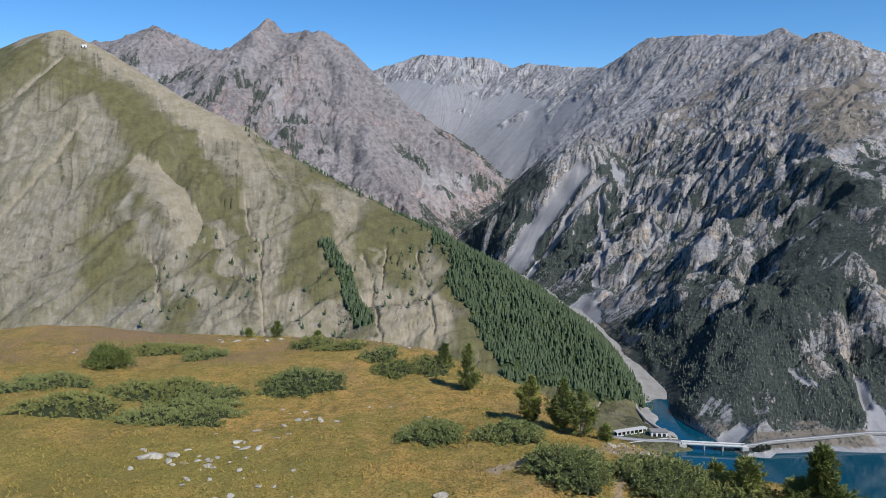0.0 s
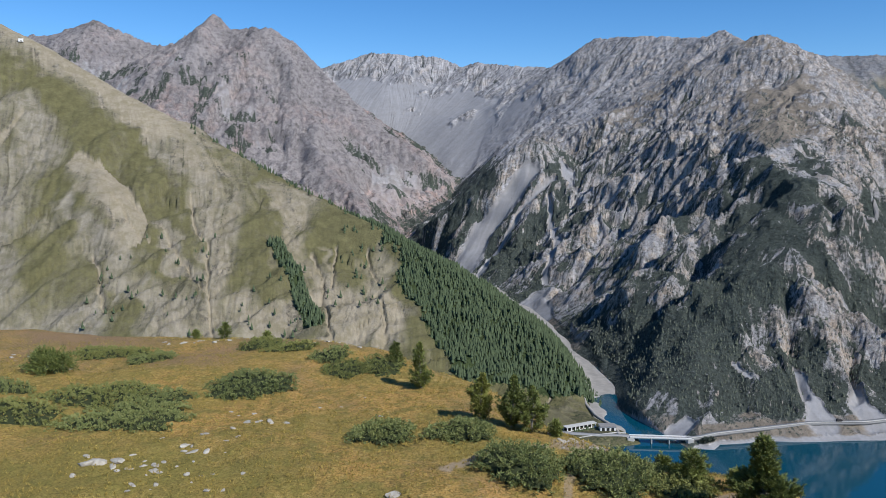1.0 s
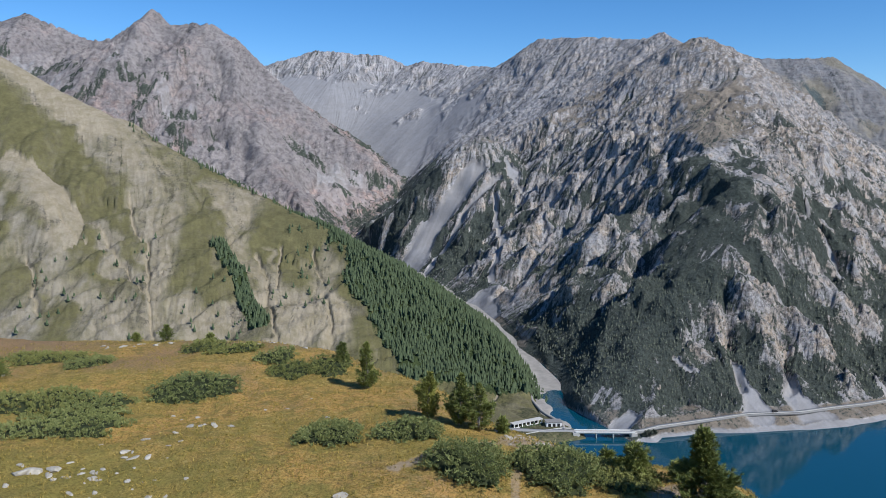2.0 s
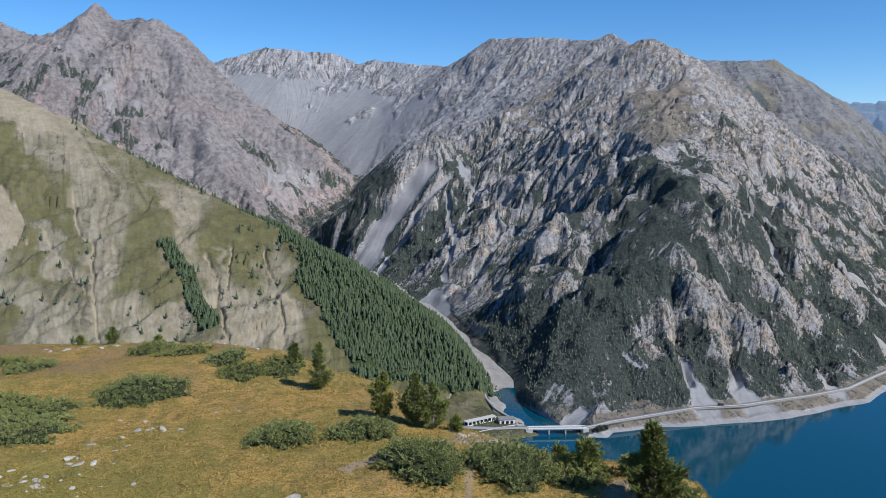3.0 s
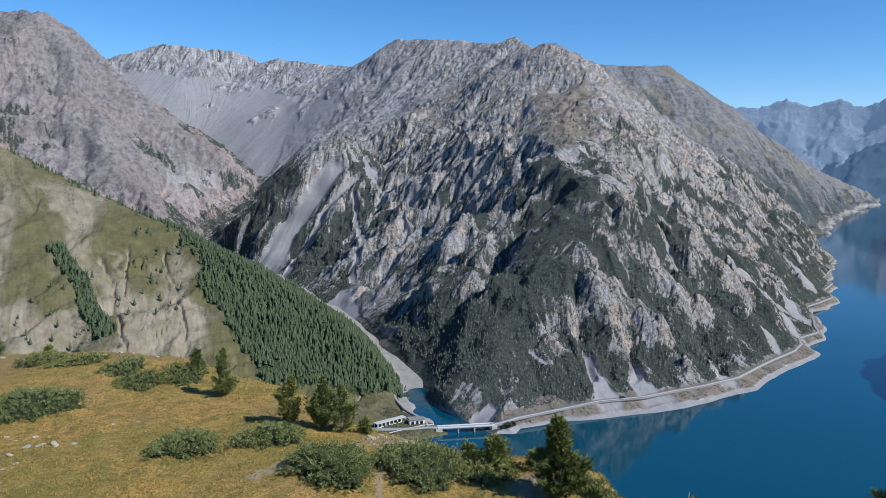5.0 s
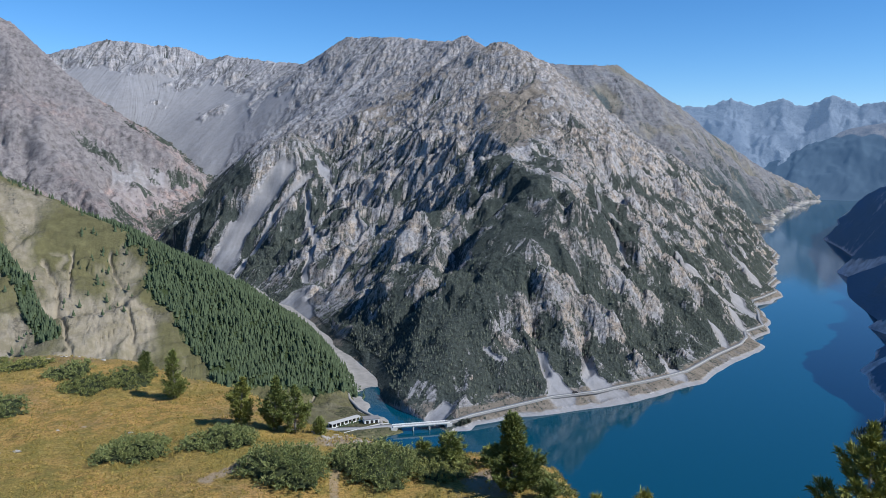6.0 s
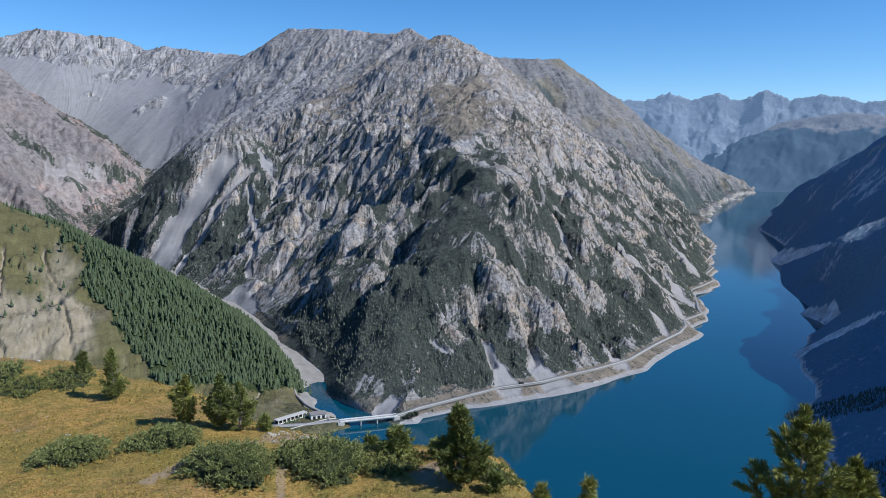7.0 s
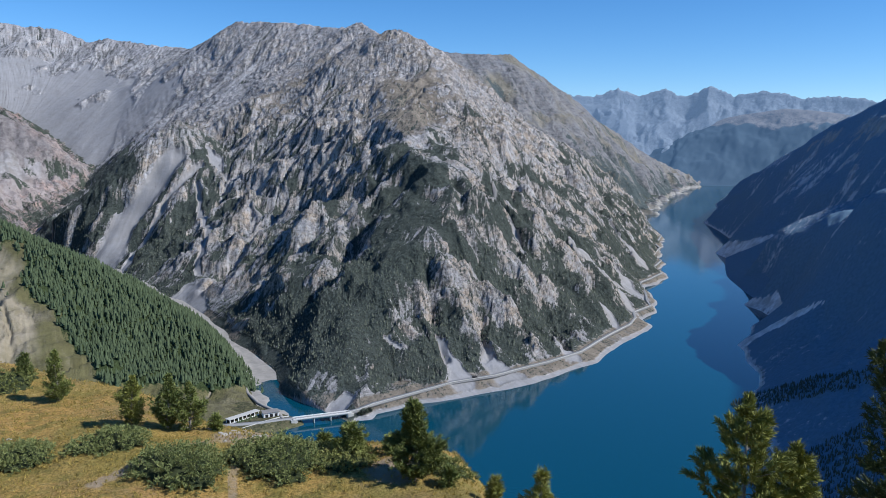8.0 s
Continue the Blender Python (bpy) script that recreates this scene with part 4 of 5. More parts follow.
M_GRASS = leafy("dry_grass", (0.12, 0.11, 0.028), (0.50, 0.36, 0.10), 0.8, 0.1)
M_BARK = plain("grey_bark", (0.28, 0.25, 0.22), 0.9, 0.4, 25, 0.1)
M_OLIVE = plain("dark_olive", (0.04, 0.048, 0.022), 0.95, 0.3, 12, 0.05)
M_STONE = plain("weathered_limestone", (0.37, 0.34, 0.285), 0.95, 0.6, 7.0, 0.1)


def ground_z(x, y):
    return float(meadow(np.array([float(x)]), np.array([float(y)]))[0])


def pine(x, y, height, width, seed, tuft=0.16, leaf=0.022, per=9, material=None, label="", lean=(0, 0), crown=0.06, fill=1.0, levels=None, name="stone_pine", girth=0.02, brush=0, gap=0.42, droop=0.0, taper=1.0):
    """A stone pine: bent trunk, whorls of rising limbs, needle tufts along their outer halves."""
    rng = np.random.default_rng(seed)
    tree = thing(name, x, y, ground_z(x, y) - 0.05, label, "tree")
    ts = np.linspace(0, 1, 9)
    path = np.stack([lean[0] * ts ** 2 + 0.02 * height * np.sin(ts * 5 + seed), lean[1] * ts ** 2 + 0.015 * height * np.sin(ts * 4 + seed * 2), ts * height * 0.97], -1)
    part("trunk", tube(path, girth * height * (1 - ts * 0.9) ** 0.9 + 0.004, 7), M_OLIVE if name == "larch" else M_BARK, tree, "dark bark" if name == "larch" else "grey bark")
    limbs, base, way = [], [], []
    levels = levels or int(height / 0.11 * fill) + 5
    for i in range(levels):
        f = crown + (1 - crown) * (i + rng.uniform(-0.3, 0.3)) / levels
        f = min(max(f, crown), 0.985)
        root = np.array([np.interp(f, ts, path[:, k]) for k in range(3)])
        g = (f - crown) / (1 - crown)
        reach = width / 2 * min(1.0, (1.02 - g) ** taper * 1.3) * (0.75 + 0.25 * math.sin(f * 9 + seed)) * min(1, 0.5 + f * 3)
        for j in range(int(rng.integers(4, 7))):
            a = rng.uniform(0, 2 * math.pi)
            r = reach * rng.uniform(0.65, 1.15)
            out = np.array([math.cos(a), math.sin(a), 0])
            k = np.linspace(0, 1, 4)[:, None]
            curve = root + out * r * k + np.array([0, 0, 1]) * (r * (0.12 + 0.45 * f - droop) * k + 0.3 * r * k * k)
            limbs.append(tube(curve, 0.3 * girth * height * (1 - f * 0.8) * np.array([1, 0.7, 0.45, 0.2]) + 0.002, 4))
            m = max(2, int(r / (tuft * gap)))
            for t in np.linspace(0.35, 1.0, m):
                c = np.array([np.interp(t, k[:, 0], curve[:, q]) for q in range(3)])
                for _ in range(1 if brush else 2):
                    base.append(c + rng.normal(0, tuft * (0.14 if brush else 0.28), 3))
                    way.append(unit(out * 0.8 + np.array([0, 0, 0.75]) + rng.normal(0, 0.4, 3)))
    top = path[-1]
    for _ in range(6):
        base.append(top + rng.normal(0, tuft * 0.12, 3) - [0, 0, tuft * 0.4])
        way.append(np.array([0, 0, 1.0]))
    tagged(part("branchwork", merged(limbs), M_BARK, tree), kind="stuff")
    base, way = np.array(base), unit(np.array(way))
    if brush:
        t = np.tile(np.linspace(0, 1, brush), len(base))[:, None]
        base, way = np.repeat(base, brush, 0), np.repeat(way, brush, 0)
        base = base + way * t * tuft * 1.3
    part("crown", blades(rng, base, way, tuft * (0.62 if brush else 1), leaf, per, 0.52 if brush else 0.38), material or M_PINE, tree, "dense green needle tufts")
    return tree


def juniper(x, y, w, d, h, seed, material=None, turn=0.0, thick=1.0, label="low spreading grey-green juniper shrub on the meadow", name="juniper_shrub", spray=0.085):
    """A low mat of sprays over a dome coloured dark for the gaps between them."""
    rng = np.random.default_rng(seed)
    bush = thing(name, x, y, ground_z(x, y), label, "shrub", "shrubs on the meadow", turn)
    ca, sa = math.cos(radians(turn)), math.sin(radians(turn))
    def top(u, v):
        r = np.hypot(u, v)
        a = np.arctan2(v, u)
        edge = 1 + 0.10 * np.sin(a * 3 + seed) + 0.07 * np.sin(a * 7 + seed * 2) + 0.06 * np.sin(a * 13 + seed * 3)
        q = np.clip(1 - (r / edge) ** 2.6, 0, 1)
        lump = 0.85 + 0.3 * fbm(u * 2.8 + seed, v * 2.8, 3, seed)
        return q ** 0.6 * lump, r < edge
    u, v = np.meshgrid(np.linspace(-1.3, 1.3, 26), np.linspace(-1.3, 1.3, 26))
    q, ok = top(u, v)
    px, py = u * w / 2, v * d / 2
    gz = meadow(x + px * ca - py * sa, y + px * sa + py * ca) - ground_z(x, y)
    z = gz + q * h * 0.6 - 0.04 - 0.08 * (q <= 0.2)
    i = (np.arange(25)[:, None] * 26 + np.arange(25)[None]).ravel()
    faces = np.stack([i, i + 1, i + 27, i + 26], -1)
    keep = ok.ravel()[faces].all(1)
    part("dark_core", (np.stack([px, py, z], -1).reshape(-1, 3), faces[keep]), M_OLIVE, bush, "dark dome beneath the sprays")
    n = int(w * d * 120 * thick)
    u, v = rng.uniform(-1.2, 1.2, n), rng.uniform(-1.2, 1.2, n)
    q, ok = top(u, v)
    hold = fbm(u * 3 + 7, v * 3 * d / w + seed, 3, seed + 9) > (-0.8 if h > 0.25 else -0.4)
    u, v, q = u[ok & hold], v[ok & hold], q[ok & hold]
    px, py = u * w / 2, v * d / 2
    gz = meadow(x + px * ca - py * sa, y + px * sa + py * ca) - ground_z(x, y)
    root = np.stack([px, py, gz + q * h * rng.uniform(0.55, 0.9, len(q))], -1)
    way = unit(np.stack([u * 0.8, v * 0.8, 0.62 + 0 * u], -1) + rng.normal(0, 0.4, (len(u), 3)))
    long = rng.uniform(0.11, 0.24, (len(u), 1)) * min(max(h / 0.38, 0.7), 1.25) * (spray / 0.085)
    t = np.tile(np.linspace(0.1, 1, 6), len(u))[:, None]
    base = np.repeat(root, 6, 0) + np.repeat(way * long, 6, 0) * t - np.array([0, 0, 0.05]) * t * t + rng.normal(0, 0.022, (len(u) * 6, 3))
    tip = unit(np.repeat(way, 6, 0) + rng.normal(0, 0.35, (len(base), 3)))
    part("foliage", blades(rng, base, tip, spray * 0.95, 0.027, 4, 0.5), material or M_JUNIPER, bush, "flat sprays of short needles")
    return bush


def woods(name, xs, ys, zs, hs, seed, label, sides=6, plump=0.2, material=None):
    """Many small spruces as one mass: two rough cones each."""
    rng = np.random.default_rng(seed)
    n = len(xs)
    pts, faces = [], []
    a = np.linspace(0, 2 * math.pi, sides, endpoint=False)[None, :] + rng.uniform(0, 6, (n, 1))
    for lo, hi, wide in ((0.05, 0.62, 1.0), (0.32, 1.0, 0.72)):
        r = hs[:, None] * plump * wide * rng.uniform(0.7, 1.25, (n, sides))
        ring = np.stack([xs[:, None] + r * np.cos(a), ys[:, None] + r * np.sin(a), zs[:, None] + hs[:, None] * (lo + rng.uniform(-0.05, 0.05, (n, sides)))], -1)
        tip = np.stack([xs + rng.normal(0, 0.01, n) * hs, ys, zs + hs * hi], -1)[:, None]
        block = np.concatenate([ring, tip], 1)
        k = np.arange(sides)
        f = np.stack([k, (k + 1) % sides, np.full(sides, sides)], -1)
        faces.append((f[None] + (np.arange(n) * (sides + 1))[:, None, None]).reshape(-1, 3) + sum(len(p) for p in pts))
        pts.append(block.reshape(-1, 3))
    ob = part(name, (np.concatenate(pts), np.concatenate(faces)), material or M_WOODS)
    return tagged(ob, label, "forest", kind="stuff")


rng = np.random.default_rng(5)
# spruces on the left mountain
n = 17000
xs, ys = rng.uniform(-140, 185, n), rng.uniform(565, 960, n)
keep = left_forest(xs, ys) > rng.uniform(0.35, 0.8, n)
xs, ys = xs[keep], ys[keep]
zs = left_mountain(xs, ys)[0]
woods("spruce_forest", xs, ys, zs - 0.5, rng.uniform(5, 9.5, len(xs)), 6, "dense dark green spruce forest on the slope above the river", 6, 0.23, M_SPRUCE)
m = 160
k = rng.uniform(0, 1, m) ** 0.7
line = spread(L_CREST[6:12], 400)[(k * 399).astype(int)]
xs, ys = line[:, 0] + rng.normal(6, 7, m), line[:, 1] + rng.normal(8, 7, m)
xs, ys = np.concatenate([xs, rng.uniform(-60, -5, 40), rng.uniform(-150, -60, 24), rng.uniform(-300, -190, 40)]), np.concatenate([ys, rng.uniform(740, 890, 40), rng.uniform(690, 800, 24), rng.uniform(690, 850, 40)])
zs = left_mountain(xs, ys)[0]
woods("scattered_spruces", xs, ys, zs - 0.3, rng.uniform(3.5, 8, len(xs)), 7, "scattered small spruces along the crest and gullies", plump=0.26, material=M_SPRUCE)
k = rng.uniform(0, 1, 22)
woods("roadside_spruces", 133 + 21 * k + rng.normal(0, 0.6, 22), 553 + 8 * k + rng.normal(0, 0.6, 22), np.full(22, 4.0), rng.uniform(1.8, 3.6, 22), 12, "row of small dark spruces beside the road", 6, 0.3, M_SPRUCE)
# dwarf pines and spruces on the main mountain
gx, gy, gz, gw = MAIN_GRID
cell = np.hypot(np.gradient(gx, axis=0), np.gradient(gy, axis=0)) * np.hypot(np.gradient(gx, axis=1), np.gradient(gy, axis=1))
odds = (np.clip(gw - 0.25, 0, 1) * cell * (gz > 9) * (gy < 1500)).ravel()
pick = rng.choice(odds.size, 36000, p=odds / odds.sum())
xs, ys, zs = gx.ravel()[pick] + rng.uniform(-2, 2, len(pick)), gy.ravel()[pick] + rng.uniform(-2, 2, len(pick)), gz.ravel()[pick]
woods("mountain_pines", xs, ys, zs - 0.6, np.where(zs < 100, rng.uniform(1.4, 3.6, len(xs)), rng.uniform(1.0, 2.0, len(xs))), 8, "dark spruces and dwarf pines scattered over the rocky mountainside", 3, 0.32)
# the shaded shore
n = 34000
xs, ys = rng.uniform(400, 760, n), rng.uniform(200, 520, n)
zs = shade_slope(xs, ys)[0]
keep = (zs > -4) & ((streak(xs, ys, [(522, 408), (526, 370), (530, 320)], 16, 14) > 0.5) | (np.hypot(xs - 440, ys - 262) < 45))
xs, ys, zs = xs[keep], ys[keep], zs[keep]
woods("shore_spruces", xs, ys, np.maximum(zs, 0) - 0.5, rng.uniform(4, 9, len(xs)) * 0.42, 9, "bluish dark spruces on the shaded far shore")

# junipers: x, y, width, depth, height, material
for i, (x, y, w, d, h, mt) in enumerate([
        (-6.1, 32.2, 3.7, 3.8, 0.32, 0), (-0.45, 25.0, 2.15, 2.4, 0.42, 0), (2.25, 24.4, 2.25, 2.1, 0.38, 0), (3.75, 21.2, 2.3, 2.9, 0.78, 0), (6.35, 21.0, 2.6, 3.2, 0.62, 0), (8.1, 20.2, 2.0, 2.2, 0.34, 1),
        (-17.0, 31.6, 4.2, 3.0, 0.24, 0), (-14.2, 28.0, 4.2, 3.0, 0.20, 1), (-9.6, 27.4, 4.6, 4.0, 0.26, 0), (-11.7, 30.6, 4.6, 3.8, 0.20, 1), (-9.4, 30.2, 2.6, 2.6, 0.18, 0),
        (-14.4, 39.2, 4.0, 4.0, 0.22, 1), (-11.9, 37.3, 2.2, 2.4, 0.26, 0), (-7.1, 40.6, 2.4, 2.4, 0.34, 1), (-5.3, 39.0, 2.8, 2.6, 0.22, 1), (-3.1, 36.8, 2.0, 2.2, 0.3, 0), (-2.3, 34.6, 2.2, 2.6, 0.24, 1), (-0.5, 34.9, 2.0, 3.0, 0.30, 1), (10.6, 18.2, 1.6, 1.4, 0.3, 1)]):
    juniper(x, y, w, d, h, 40 + i, (M_JUNIPER, M_JUNIPER_Y)[mt], 0, 1.0 if y < 26 else 0.5, ("low spreading grey-green juniper shrub on the meadow", "low yellowing green juniper mat on the meadow")[mt])
juniper(-15.7, 35.0, 1.5, 1.4, 0.9, 70, M_PINE, 0, 2.2, "round upright dark green dwarf pine bush", "dwarf_pine", 0.17)

# pines: x, y, height, width
pine(1.1, 31.6, 2.1, 1.15, 1, 0.12, 0.017, 11, taper=1.2, fill=1.15, label="slender young green stone pine on the meadow edge", material=M_PINE)
pine(0.1, 35.4, 1.0, 0.8, 2, label="small bushy stone pine on the meadow edge")
pine(3.1, 26.2, 1.75, 1.25, 3, 0.12, 0.017, 11, taper=1.2, fill=1.15, label="yellowish green young stone pine", material=M_PINE_Y)
pine(4.1, 25.4, 1.9, 1.3, 4, 0.12, 0.017, 11, taper=1.2, fill=1.15, label="dark green stone pine with dense crown")
pine(4.75, 25.2, 1.7, 1.2, 5, 0.12, 0.017, 11, taper=1.2, fill=1.15, label="dark green stone pine with dense crown")
pine(9.3, 17.8, 2.35, 1.65, 6, 0.12, 0.017, 14, label="dense cone-shaped stone pine above the lake", fill=1.7, taper=0.95)
pine(8.6, 20.5, 1.0, 1.3, 7, label="small dark stone pine in half shadow")
pine(8.2, 21.9, 0.4, 0.5, 8, label="stunted young pine at the meadow edge")
pine(9.5, 19.8, 0.6, 0.5, 9, label="small yellowish pine sapling on the edge", material=M_PINE_Y, fill=0.6)
pine(10.0, 17.1, 0.55, 0.5, 10, label="small green pine sapling")
pine(-9.8, 44.0, 0.95, 0.75, 11, label="small dark pine on the crest", per=7)
pine(-11.4, 43.8, 0.5, 0.5, 12, label="small pine on the crest", per=7)
pine(-7.2, 43.0, 0.5, 0.5, 13, label="small pine on the crest", per=7)
pine(5.5, 24.9, 0.55, 0.35, 14, label="thin pine sapling beside bare ground")
for i, (az, r, el, w) in enumerate([(34.0, 19.2, 24.47, 0.5), (37.5, 18.0, 23.72, 1.0)]):
    px, py = r * math.sin(radians(az)), r * math.cos(radians(az))
    pine(px, py, EYE - r * math.tan(radians(el)) - ground_z(px, py), w, 15 + i, label="green pine sapling below the meadow edge", material=M_PINE_Y)
pine(7.15, 5.47, EYE - 2.84 - ground_z(7.15, 5.47), 1.4, 20, 0.15, 0.011, 22, M_PINE_Y, "tall sunlit stone pine with long needle tufts", crown=0.34, levels=15, girth=0.013, brush=9, gap=1.05, droop=0.3, taper=1.15)
pine(7.67, 5.26, EYE - 3.47 - ground_z(7.67, 5.26), 0.9, 22, 0.15, 0.011, 22, M_PINE_Y, "smaller sunlit stone pine with long needle tufts", crown=0.2, levels=13, girth=0.014, brush=9, gap=1.05, droop=0.3, taper=1.1)
pine(6.31, 3.02, EYE - 1.55 - ground_z(6.31, 3.02), 1.3, 21, 0.08, 0.009, 9, M_LARCH, "slim dark conifer with sparse hanging branches", lean=(-0.21, 0.41), crown=0.03, levels=32, name="larch", girth=0.0085, brush=7, gap=0.6, droop=0.8, taper=1.0)


def stone_mesh(seed):
    bm = bmesh.new()
    bmesh.ops.create_icosphere(bm, subdivisions=2, radius=0.5)
    r = random.Random(seed)
    cuts = [Vector((r.gauss(0, 1), r.gauss(0, 1), r.gauss(0, 1))).normalized() for _ in range(9)]
    for v in bm.verts:
        for c in cuts:
            d = v.co.dot(c) - 0.27
            if d > 0:
                v.co -= c * d * 0.85
        v.co *= 1 + 0.12 * noise.noise(v.co * 4 + Vector((seed, 0, 0)))
        v.co.z *= 0.6
    me = bpy.data.meshes.new("stone")
    bm.to_mesh(me)
    bm.free()
    me.materials.append(M_STONE)
    return me


STONES = [stone_mesh(i) for i in range(7)]
rng = np.random.default_rng(77)
def stone(x, y, size, flat=1.0):
    ob = new("stone", STONES[int(rng.integers(0, 7))])
    ob.matrix_world = pose(x, y, ground_z(x, y) - size * 0.02, rng.uniform(-12, 12), rng.uniform(-12, 12), rng.uniform(0, 360)) @ Matrix.Diagonal((size, size * rng.uniform(0.55, 0.9), size * flat * rng.uniform(0.4, 0.75), 1))
    return tagged(ob, "pale grey weathered limestone lying in the grass", "stone", "stones on the meadow")


for cx, cy, n, sx, sy, lo, hi in [(-8.7, 23.0, 6, 0.4, 0.45, 0.45, 0.85), (-7.6, 22.4, 12, 0.9, 0.7, 0.1, 0.4), (-6.0, 22.0, 22, 1.3, 1.2, 0.08, 0.4), (-6.6, 24.2, 10, 0.7, 0.8, 0.15, 0.5), (-4.6, 26.8, 5, 0.4, 0.2, 0.3, 0.7),
                                  (-5.9, 28.4, 3, 0.5, 0.5, 0.15, 0.32), (-10.9, 42.3, 14, 1.2, 0.5, 0.2, 0.6), (-4.4, 39.6, 12, 1.8, 0.7, 0.15, 0.5), (6.6, 23.9, 16, 0.8, 0.4, 0.12, 0.45), (-1.0, 28.5, 4, 1.2, 1.2, 0.1, 0.25), (-18.0, 38.0, 8, 2.5, 1.5, 0.12, 0.4), (9.6, 18.6, 5, 0.5, 0.6, 0.08, 0.2)]:
    for _ in range(n):
        stone(rng.normal(cx, sx), rng.normal(cy, sy), rng.uniform(lo, hi))
stone(0.0, 19.7, 0.7, 0.5)
stone(-15.0, 35.4, 0.4)
stone(-16.6, 35.2, 0.35)

# turf: short tufts, thinner with distance
n = 42000
r, a = np.sqrt(rng.uniform(16.0 ** 2, 46.0 ** 2, n)), np.radians(rng.uniform(-34, 36, n))
keep = rng.uniform(0, 1, n) < np.clip(26 / r, 0, 1) ** 1.4
x, y = (r * np.sin(a))[keep], (r * np.cos(a))[keep]
lush = fbm(x / 1.1, y / 1.1, 3, 840) + rng.normal(0, 0.3, len(x))
x, y = x[lush > -0.1], y[lush > -0.1]
base = np.stack([x, y, meadow(x, y)], -1)
tuft = part("grass", blades(rng, base, np.tile([0, 0, 1.0], (len(x), 1)), 0.10, 0.016, 5, 0.5), M_GRASS)
tagged(tuft, "short dry yellow and green grass tufts", "grass", kind="stuff")

# ---- road, bridge and buildings ----
M_ASPHALT = plain("pale_road_surface", (0.27, 0.27, 0.265), 0.9, 0.15, 0.6, 0.2)
M_CONCRETE = plain("pale_concrete", (0.45, 0.44, 0.41), 0.85, 0.12, 0.8, 0.2)
M_PLASTER = plain("white_plaster", (0.74, 0.73, 0.70), 0.8, 0.06, 0.7, 0.2)
M_ROOF = plain("grey_sheet_roof", (0.22, 0.21, 0.20), 0.7, 0.2, 0.6, 0.3)
M_DARK = plain("near_black", (0.02, 0.02, 0.022), 0.6, 0.2, 1.0, 0.3)


def ribbon(line, width, thick, drop=0.0):
    """A road slab along (x, y, z) points."""
    p = np.asarray(line, float)
    d = unit(np.gradient(p[:, :2], axis=0))
    nrm = np.stack([-d[:, 1], d[:, 0]], -1) * width / 2
    cols = [(1, 0), (-1, 0), (-1, -thick), (1, -thick)]
    pts = np.stack([np.concatenate([p[:, :2] + nrm * s, p[:, 2:] + o], 1) for s, o in cols], 1).reshape(-1, 3)
    faces = [(i * 4 + k, i * 4 + (k + 1) % 4, i * 4 + 4 + (k + 1) % 4, i * 4 + 4 + k) for i in range(len(p) - 1) for k in range(4)]
    return pts, np.array(faces)


def box(cx, cy, cz, sx, sy, sz, bevel=0.05):
    bm = bmesh.new()
    bmesh.ops.create_cube(bm, size=1.0)
    for v in bm.verts:
        v.co = Vector((cx + v.co.x * sx, cy + v.co.y * sy, cz + v.co.z * sz))
    bmesh.ops.bevel(bm, geom=bm.edges[:], offset=bevel, segments=1, affect="EDGES")
    return bm


# the shore road runs on a ledge a little way up from the water
shore = spread(LAKE_W[3:] + M2_FOOT[1:5], 420)
dd = unit(np.gradient(shore[:, :2], axis=0))
inl = np.stack([-dd[:, 1], dd[:, 0]], -1)
w = np.linspace(5, 45, 60)
sx, sy = shore[:, :1] + inl[:, :1] * w, shore[:, 1:2] + inl[:, 1:] * w
zz = np.maximum(main_mountain(sx, sy)[0], east_mountain(sx, sy)[0])
far_in = np.where((zz > 6.5).any(1), w[np.argmax(zz > 6.5, 1)], 14.0)
kern = np.ones(21) / 21
far_in = np.convolve(np.pad(far_in, 10, mode="edge"), kern, "valid")
rx, ry = shore[:, 0] + inl[:, 0] * far_in, shore[:, 1] + inl[:, 1] * far_in
path = np.concatenate([np.array([(219, 536.6, 5.0), (229, 537.5, 5.6), (243, 542, 6.4)]), np.stack([rx, ry, np.full(len(rx), 8.2)], -1)[4:]])
road = part("road", ribbon(path, 3.6, 2.6), M_ASPHALT)
tagged(road, "pale narrow shore road on an embankment", "road", kind="structure")
wall_line = path + np.concatenate([np.stack([dd[:1, 1], -dd[:1, 0]], -1).repeat(3, 0), -inl[4:]])[:, [0, 1, 1]] * np.array([1.9, 1.9, 0]) + np.array([0, 0, 0.4])
tagged(part("parapet", ribbon(wall_line, 0.2, 0.7), M_CONCRETE), "low white concrete wall along the shore road", "wall", kind="structure")

k = int(np.argmin(np.abs(path[:, 0] - 347)))
heading = math.degrees(math.atan2(path[k + 1, 1] - path[k - 1, 1], path[k + 1, 0] - path[k - 1, 0]))
car = thing("car", path[k, 0], path[k, 1], path[k, 2], "dark van driving along the shore road", "car", "", heading)
part("body", box(0, 0, 0.85, 4.8, 1.9, 0.9, 0.15), M_DARK, car)
part("cabin", box(-0.3, 0, 1.6, 3.6, 1.75, 0.8, 0.2), M_DARK, car)
for wx in (-1.5, 1.5):
    for wy in (-0.85, 0.85):
        part("wheel", tube([(wx, wy - 0.12, 0.34), (wx, wy + 0.12, 0.34)], [0.34, 0.34], 12), M_OLIVE, car)

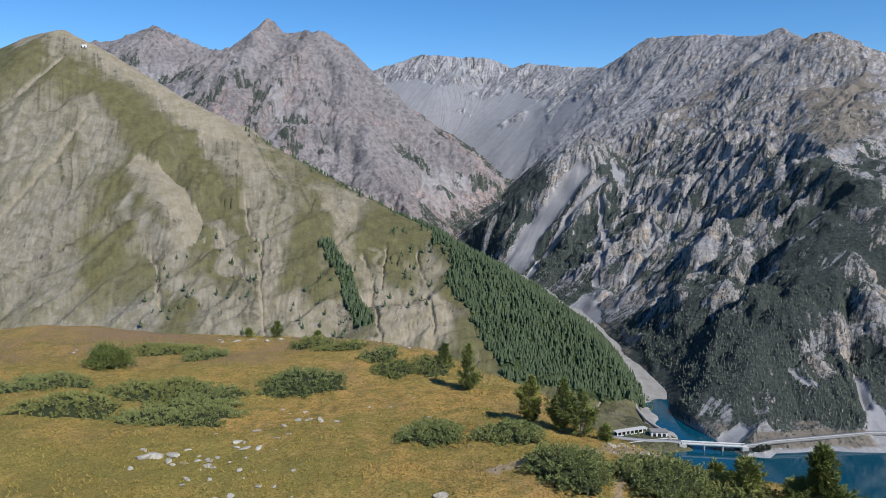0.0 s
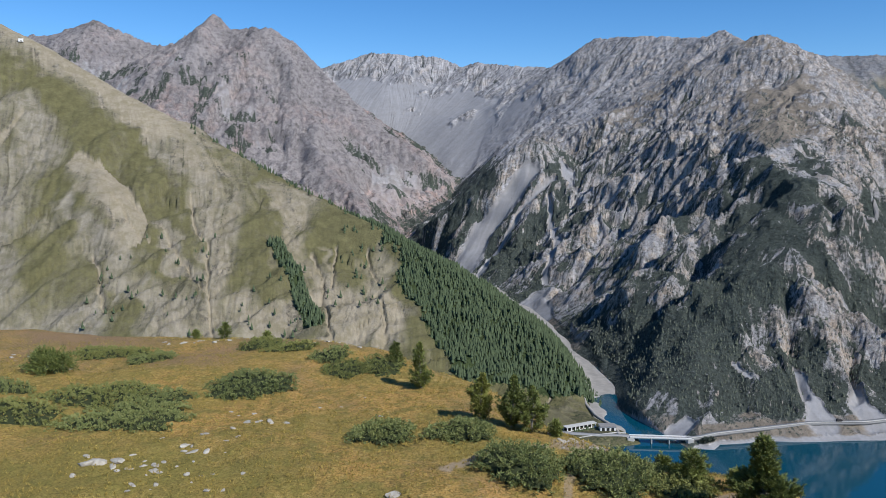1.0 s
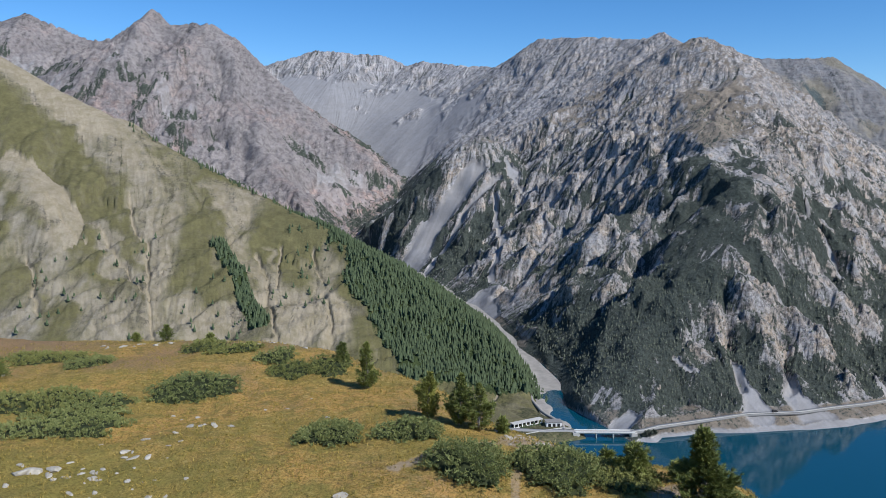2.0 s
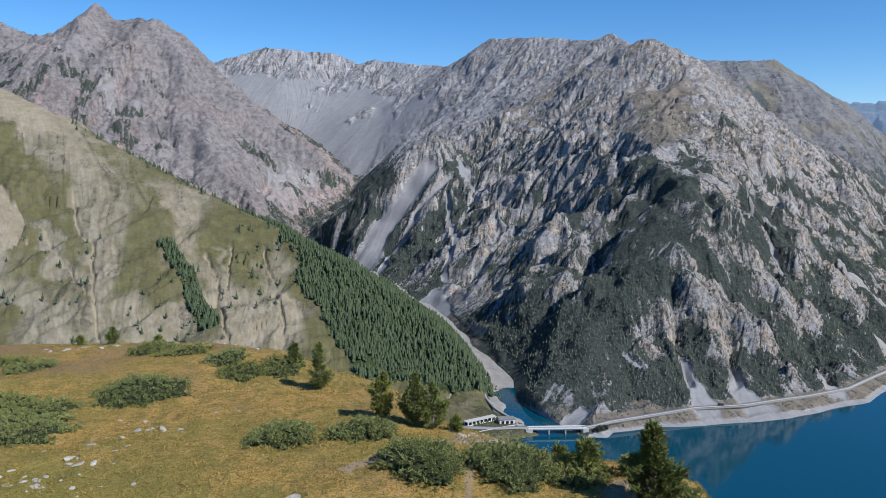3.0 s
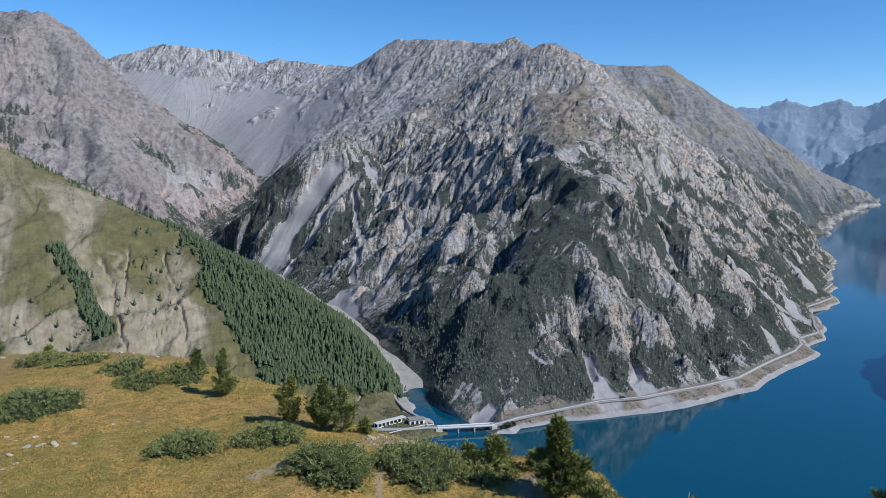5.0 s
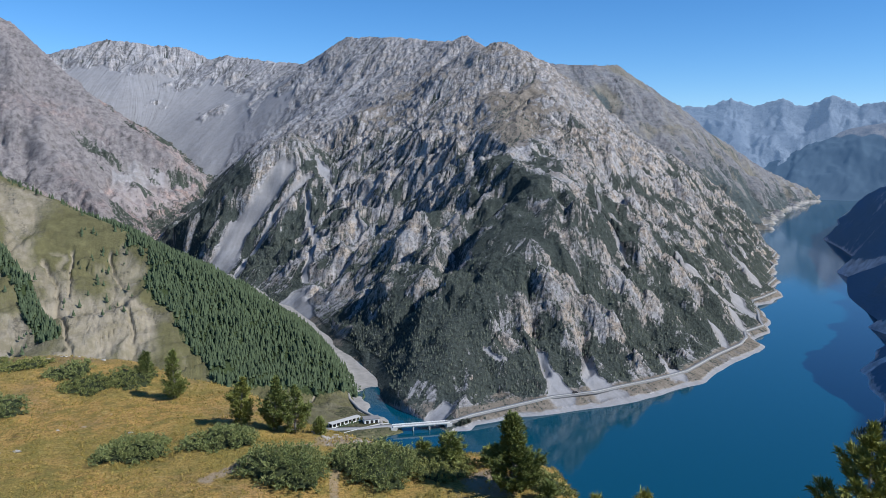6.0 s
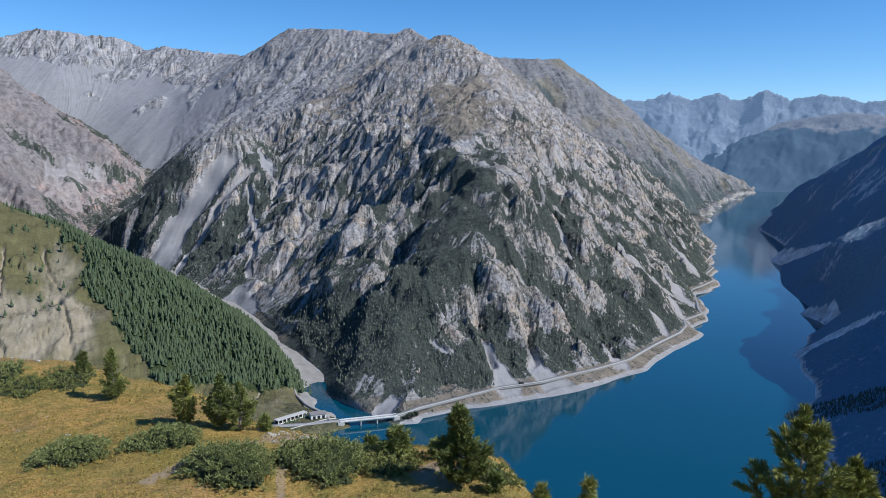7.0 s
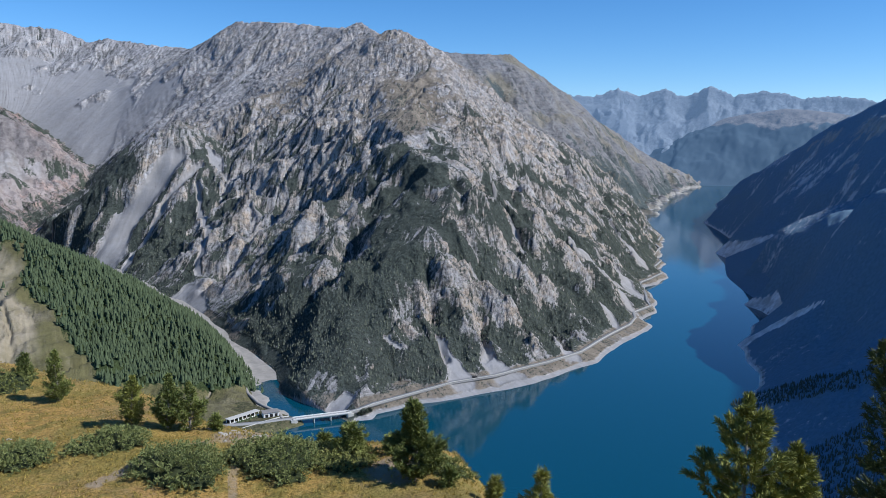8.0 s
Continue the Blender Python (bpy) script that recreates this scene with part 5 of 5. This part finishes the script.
WEST, EAST = Vector((178.5, 542.5, 4.6)), Vector((219.5, 536.5, 4.8))
span = EAST - WEST
ang = math.degrees(math.atan2(span.y, span.x))
bridge = thing("road_bridge", WEST.x, WEST.y, 0, "low white concrete road bridge on slender piers over the inlet", "bridge", "", ang)
long = span.length
part("deck", box(long / 2, 0, 4.35, long + 4, 5.0, 0.5), M_CONCRETE, bridge)
part("road_surface", box(long / 2, 0, 4.63, long + 4, 4.0, 0.06, 0.01), M_ASPHALT, bridge, "grey asphalt")
for side in (-2.35, 2.35):
    part("parapet", box(long / 2, side, 5.0, long + 4, 0.3, 0.8), M_PLASTER, bridge)
    part("girder", box(long / 2, side * 0.75, 3.75, long + 2, 0.4, 0.8), M_CONCRETE, bridge)
for k in range(4):
    part("pier", box(long * (0.03 + 0.313 * k), 0, 1.0, 0.8, 4.2, 6.2), M_CONCRETE, bridge)
for px in (-1.5, long + 1.5):
    part("abutment", box(px, 0, 1.6, 4.5, 5.6, 5.0), M_CONCRETE, bridge)
west_road = part("road", ribbon(np.array([(181, 544, 4.6), (170, 546, 4.7), (154, 547, 4.8), (134, 552, 4.9), (112, 560, 5.0), (80, 566, 5.0), (40, 560, 5.0)], float), 4.6, 1.6), M_ASPHALT)
tagged(west_road, "pale road from the bridge past low buildings", "road", kind="structure")
valley_road = part("road", ribbon(spread([(170, 547, 4.8), (172, 562, 4.8), (164, 590, 4.6), (163, 620, 4.6), (171, 675, 4.6), (180, 725, 5), (186, 815, 6), (180, 910, 8)], 40), 2.4, 1.6), M_GRAVEL)
tagged(valley_road, "light gravel track along the river", "road", kind="structure")

gallery = thing("road_gallery", 143.5, 562, 4.2, "long low white building with dark openings beside the road", "building", "", 21)
part("back_wall", box(0, 2.2, 1.6, 27, 0.4, 3.2), M_PLASTER, gallery)
part("roof", box(0, 0, 3.35, 28, 5.4, 0.45), M_CONCRETE, gallery, "flat pale roof")
# near-black panel added to paint the interior's shade behind the columns
part("dark_panel", box(0, 1.9, 1.5, 26.5, 0.1, 2.8, 0.01), M_DARK, gallery, "black panel standing in for the shaded interior")
for k in range(8):
    part("column", box(-13 + k * 26 / 7, -2.1, 1.6, 0.8, 0.5, 3.2), M_PLASTER, gallery)
part("parapet", box(0, -2.3, 0.35, 27, 0.3, 0.7), M_PLASTER, gallery)
depot = thing("depot_building", 164, 559, 4.2, "small grey-roofed white depot beside the road", "building", "", -4)
part("wall", box(0, 0, 1.7, 12, 7, 3.4), M_PLASTER, depot)
part("roof", box(0, 0, 3.6, 13, 8, 0.5), M_ROOF, depot, "grey sheet roof")
for k in range(3):
    gate = part("door", box(-3.6 + k * 3.6, -3.55, 1.3, 2.2, 0.14, 2.4), M_DARK, depot)
retaining = part("retaining_wall", ribbon(np.array([(176, 550, 4.9), (168, 551, 5.0), (152, 547, 4.9), (138, 543, 4.6)], float), 0.5, 3.0), M_CONCRETE)
tagged(retaining, "pale concrete retaining wall below the road", "wall", kind="structure")

hut = thing("summit_hut", -516, 1124, float(left_mountain(np.array([-516.0]), np.array([1124.0]))[0][0]) - 0.5, "tiny white hut just below the grassy summit", "hut", "", 20)
part("wall", box(0, 0, 2.0, 6, 5, 4.0), M_PLASTER, hut)
part("roof", box(0, 0, 4.2, 6.8, 5.8, 0.5), M_PLASTER, hut, "flat white roof")
part("door", box(0.5, -2.52, 1.3, 1.2, 0.12, 2.2), M_DARK, hut)
rng = np.random.default_rng(91)
for bx, by, w, h in [(232, 534, 6.5, 3.4), (237, 536.5, 5.0, 2.8), (228, 533, 3.5, 2.0)]:
    gz = max(float(main_mountain(np.array([bx * 1.0]), np.array([by * 1.0]))[0][0]), 0.5)
    bush = thing("shore_bush", bx, by, gz, "dark green bush on the rocky point by the bridge", "shrub")
    n = 260
    d = unit(rng.normal(0, 1, (n, 3)) * np.array([1, 1, 0.6]))
    d[:, 2] = np.abs(d[:, 2])
    part("crown", blades(rng, d * np.array([w / 2, w / 2, h]) * rng.uniform(0.55, 1.0, (n, 1)), d, 0.9, 0.6, 3, 0.5), M_WOODS, bush)
    part("stem", tube([(0, 0, -0.5), (0.1, 0, h * 0.3), (0, 0.1, h * 0.7)], [0.25, 0.2, 0.08], 6), M_BARK, bush)
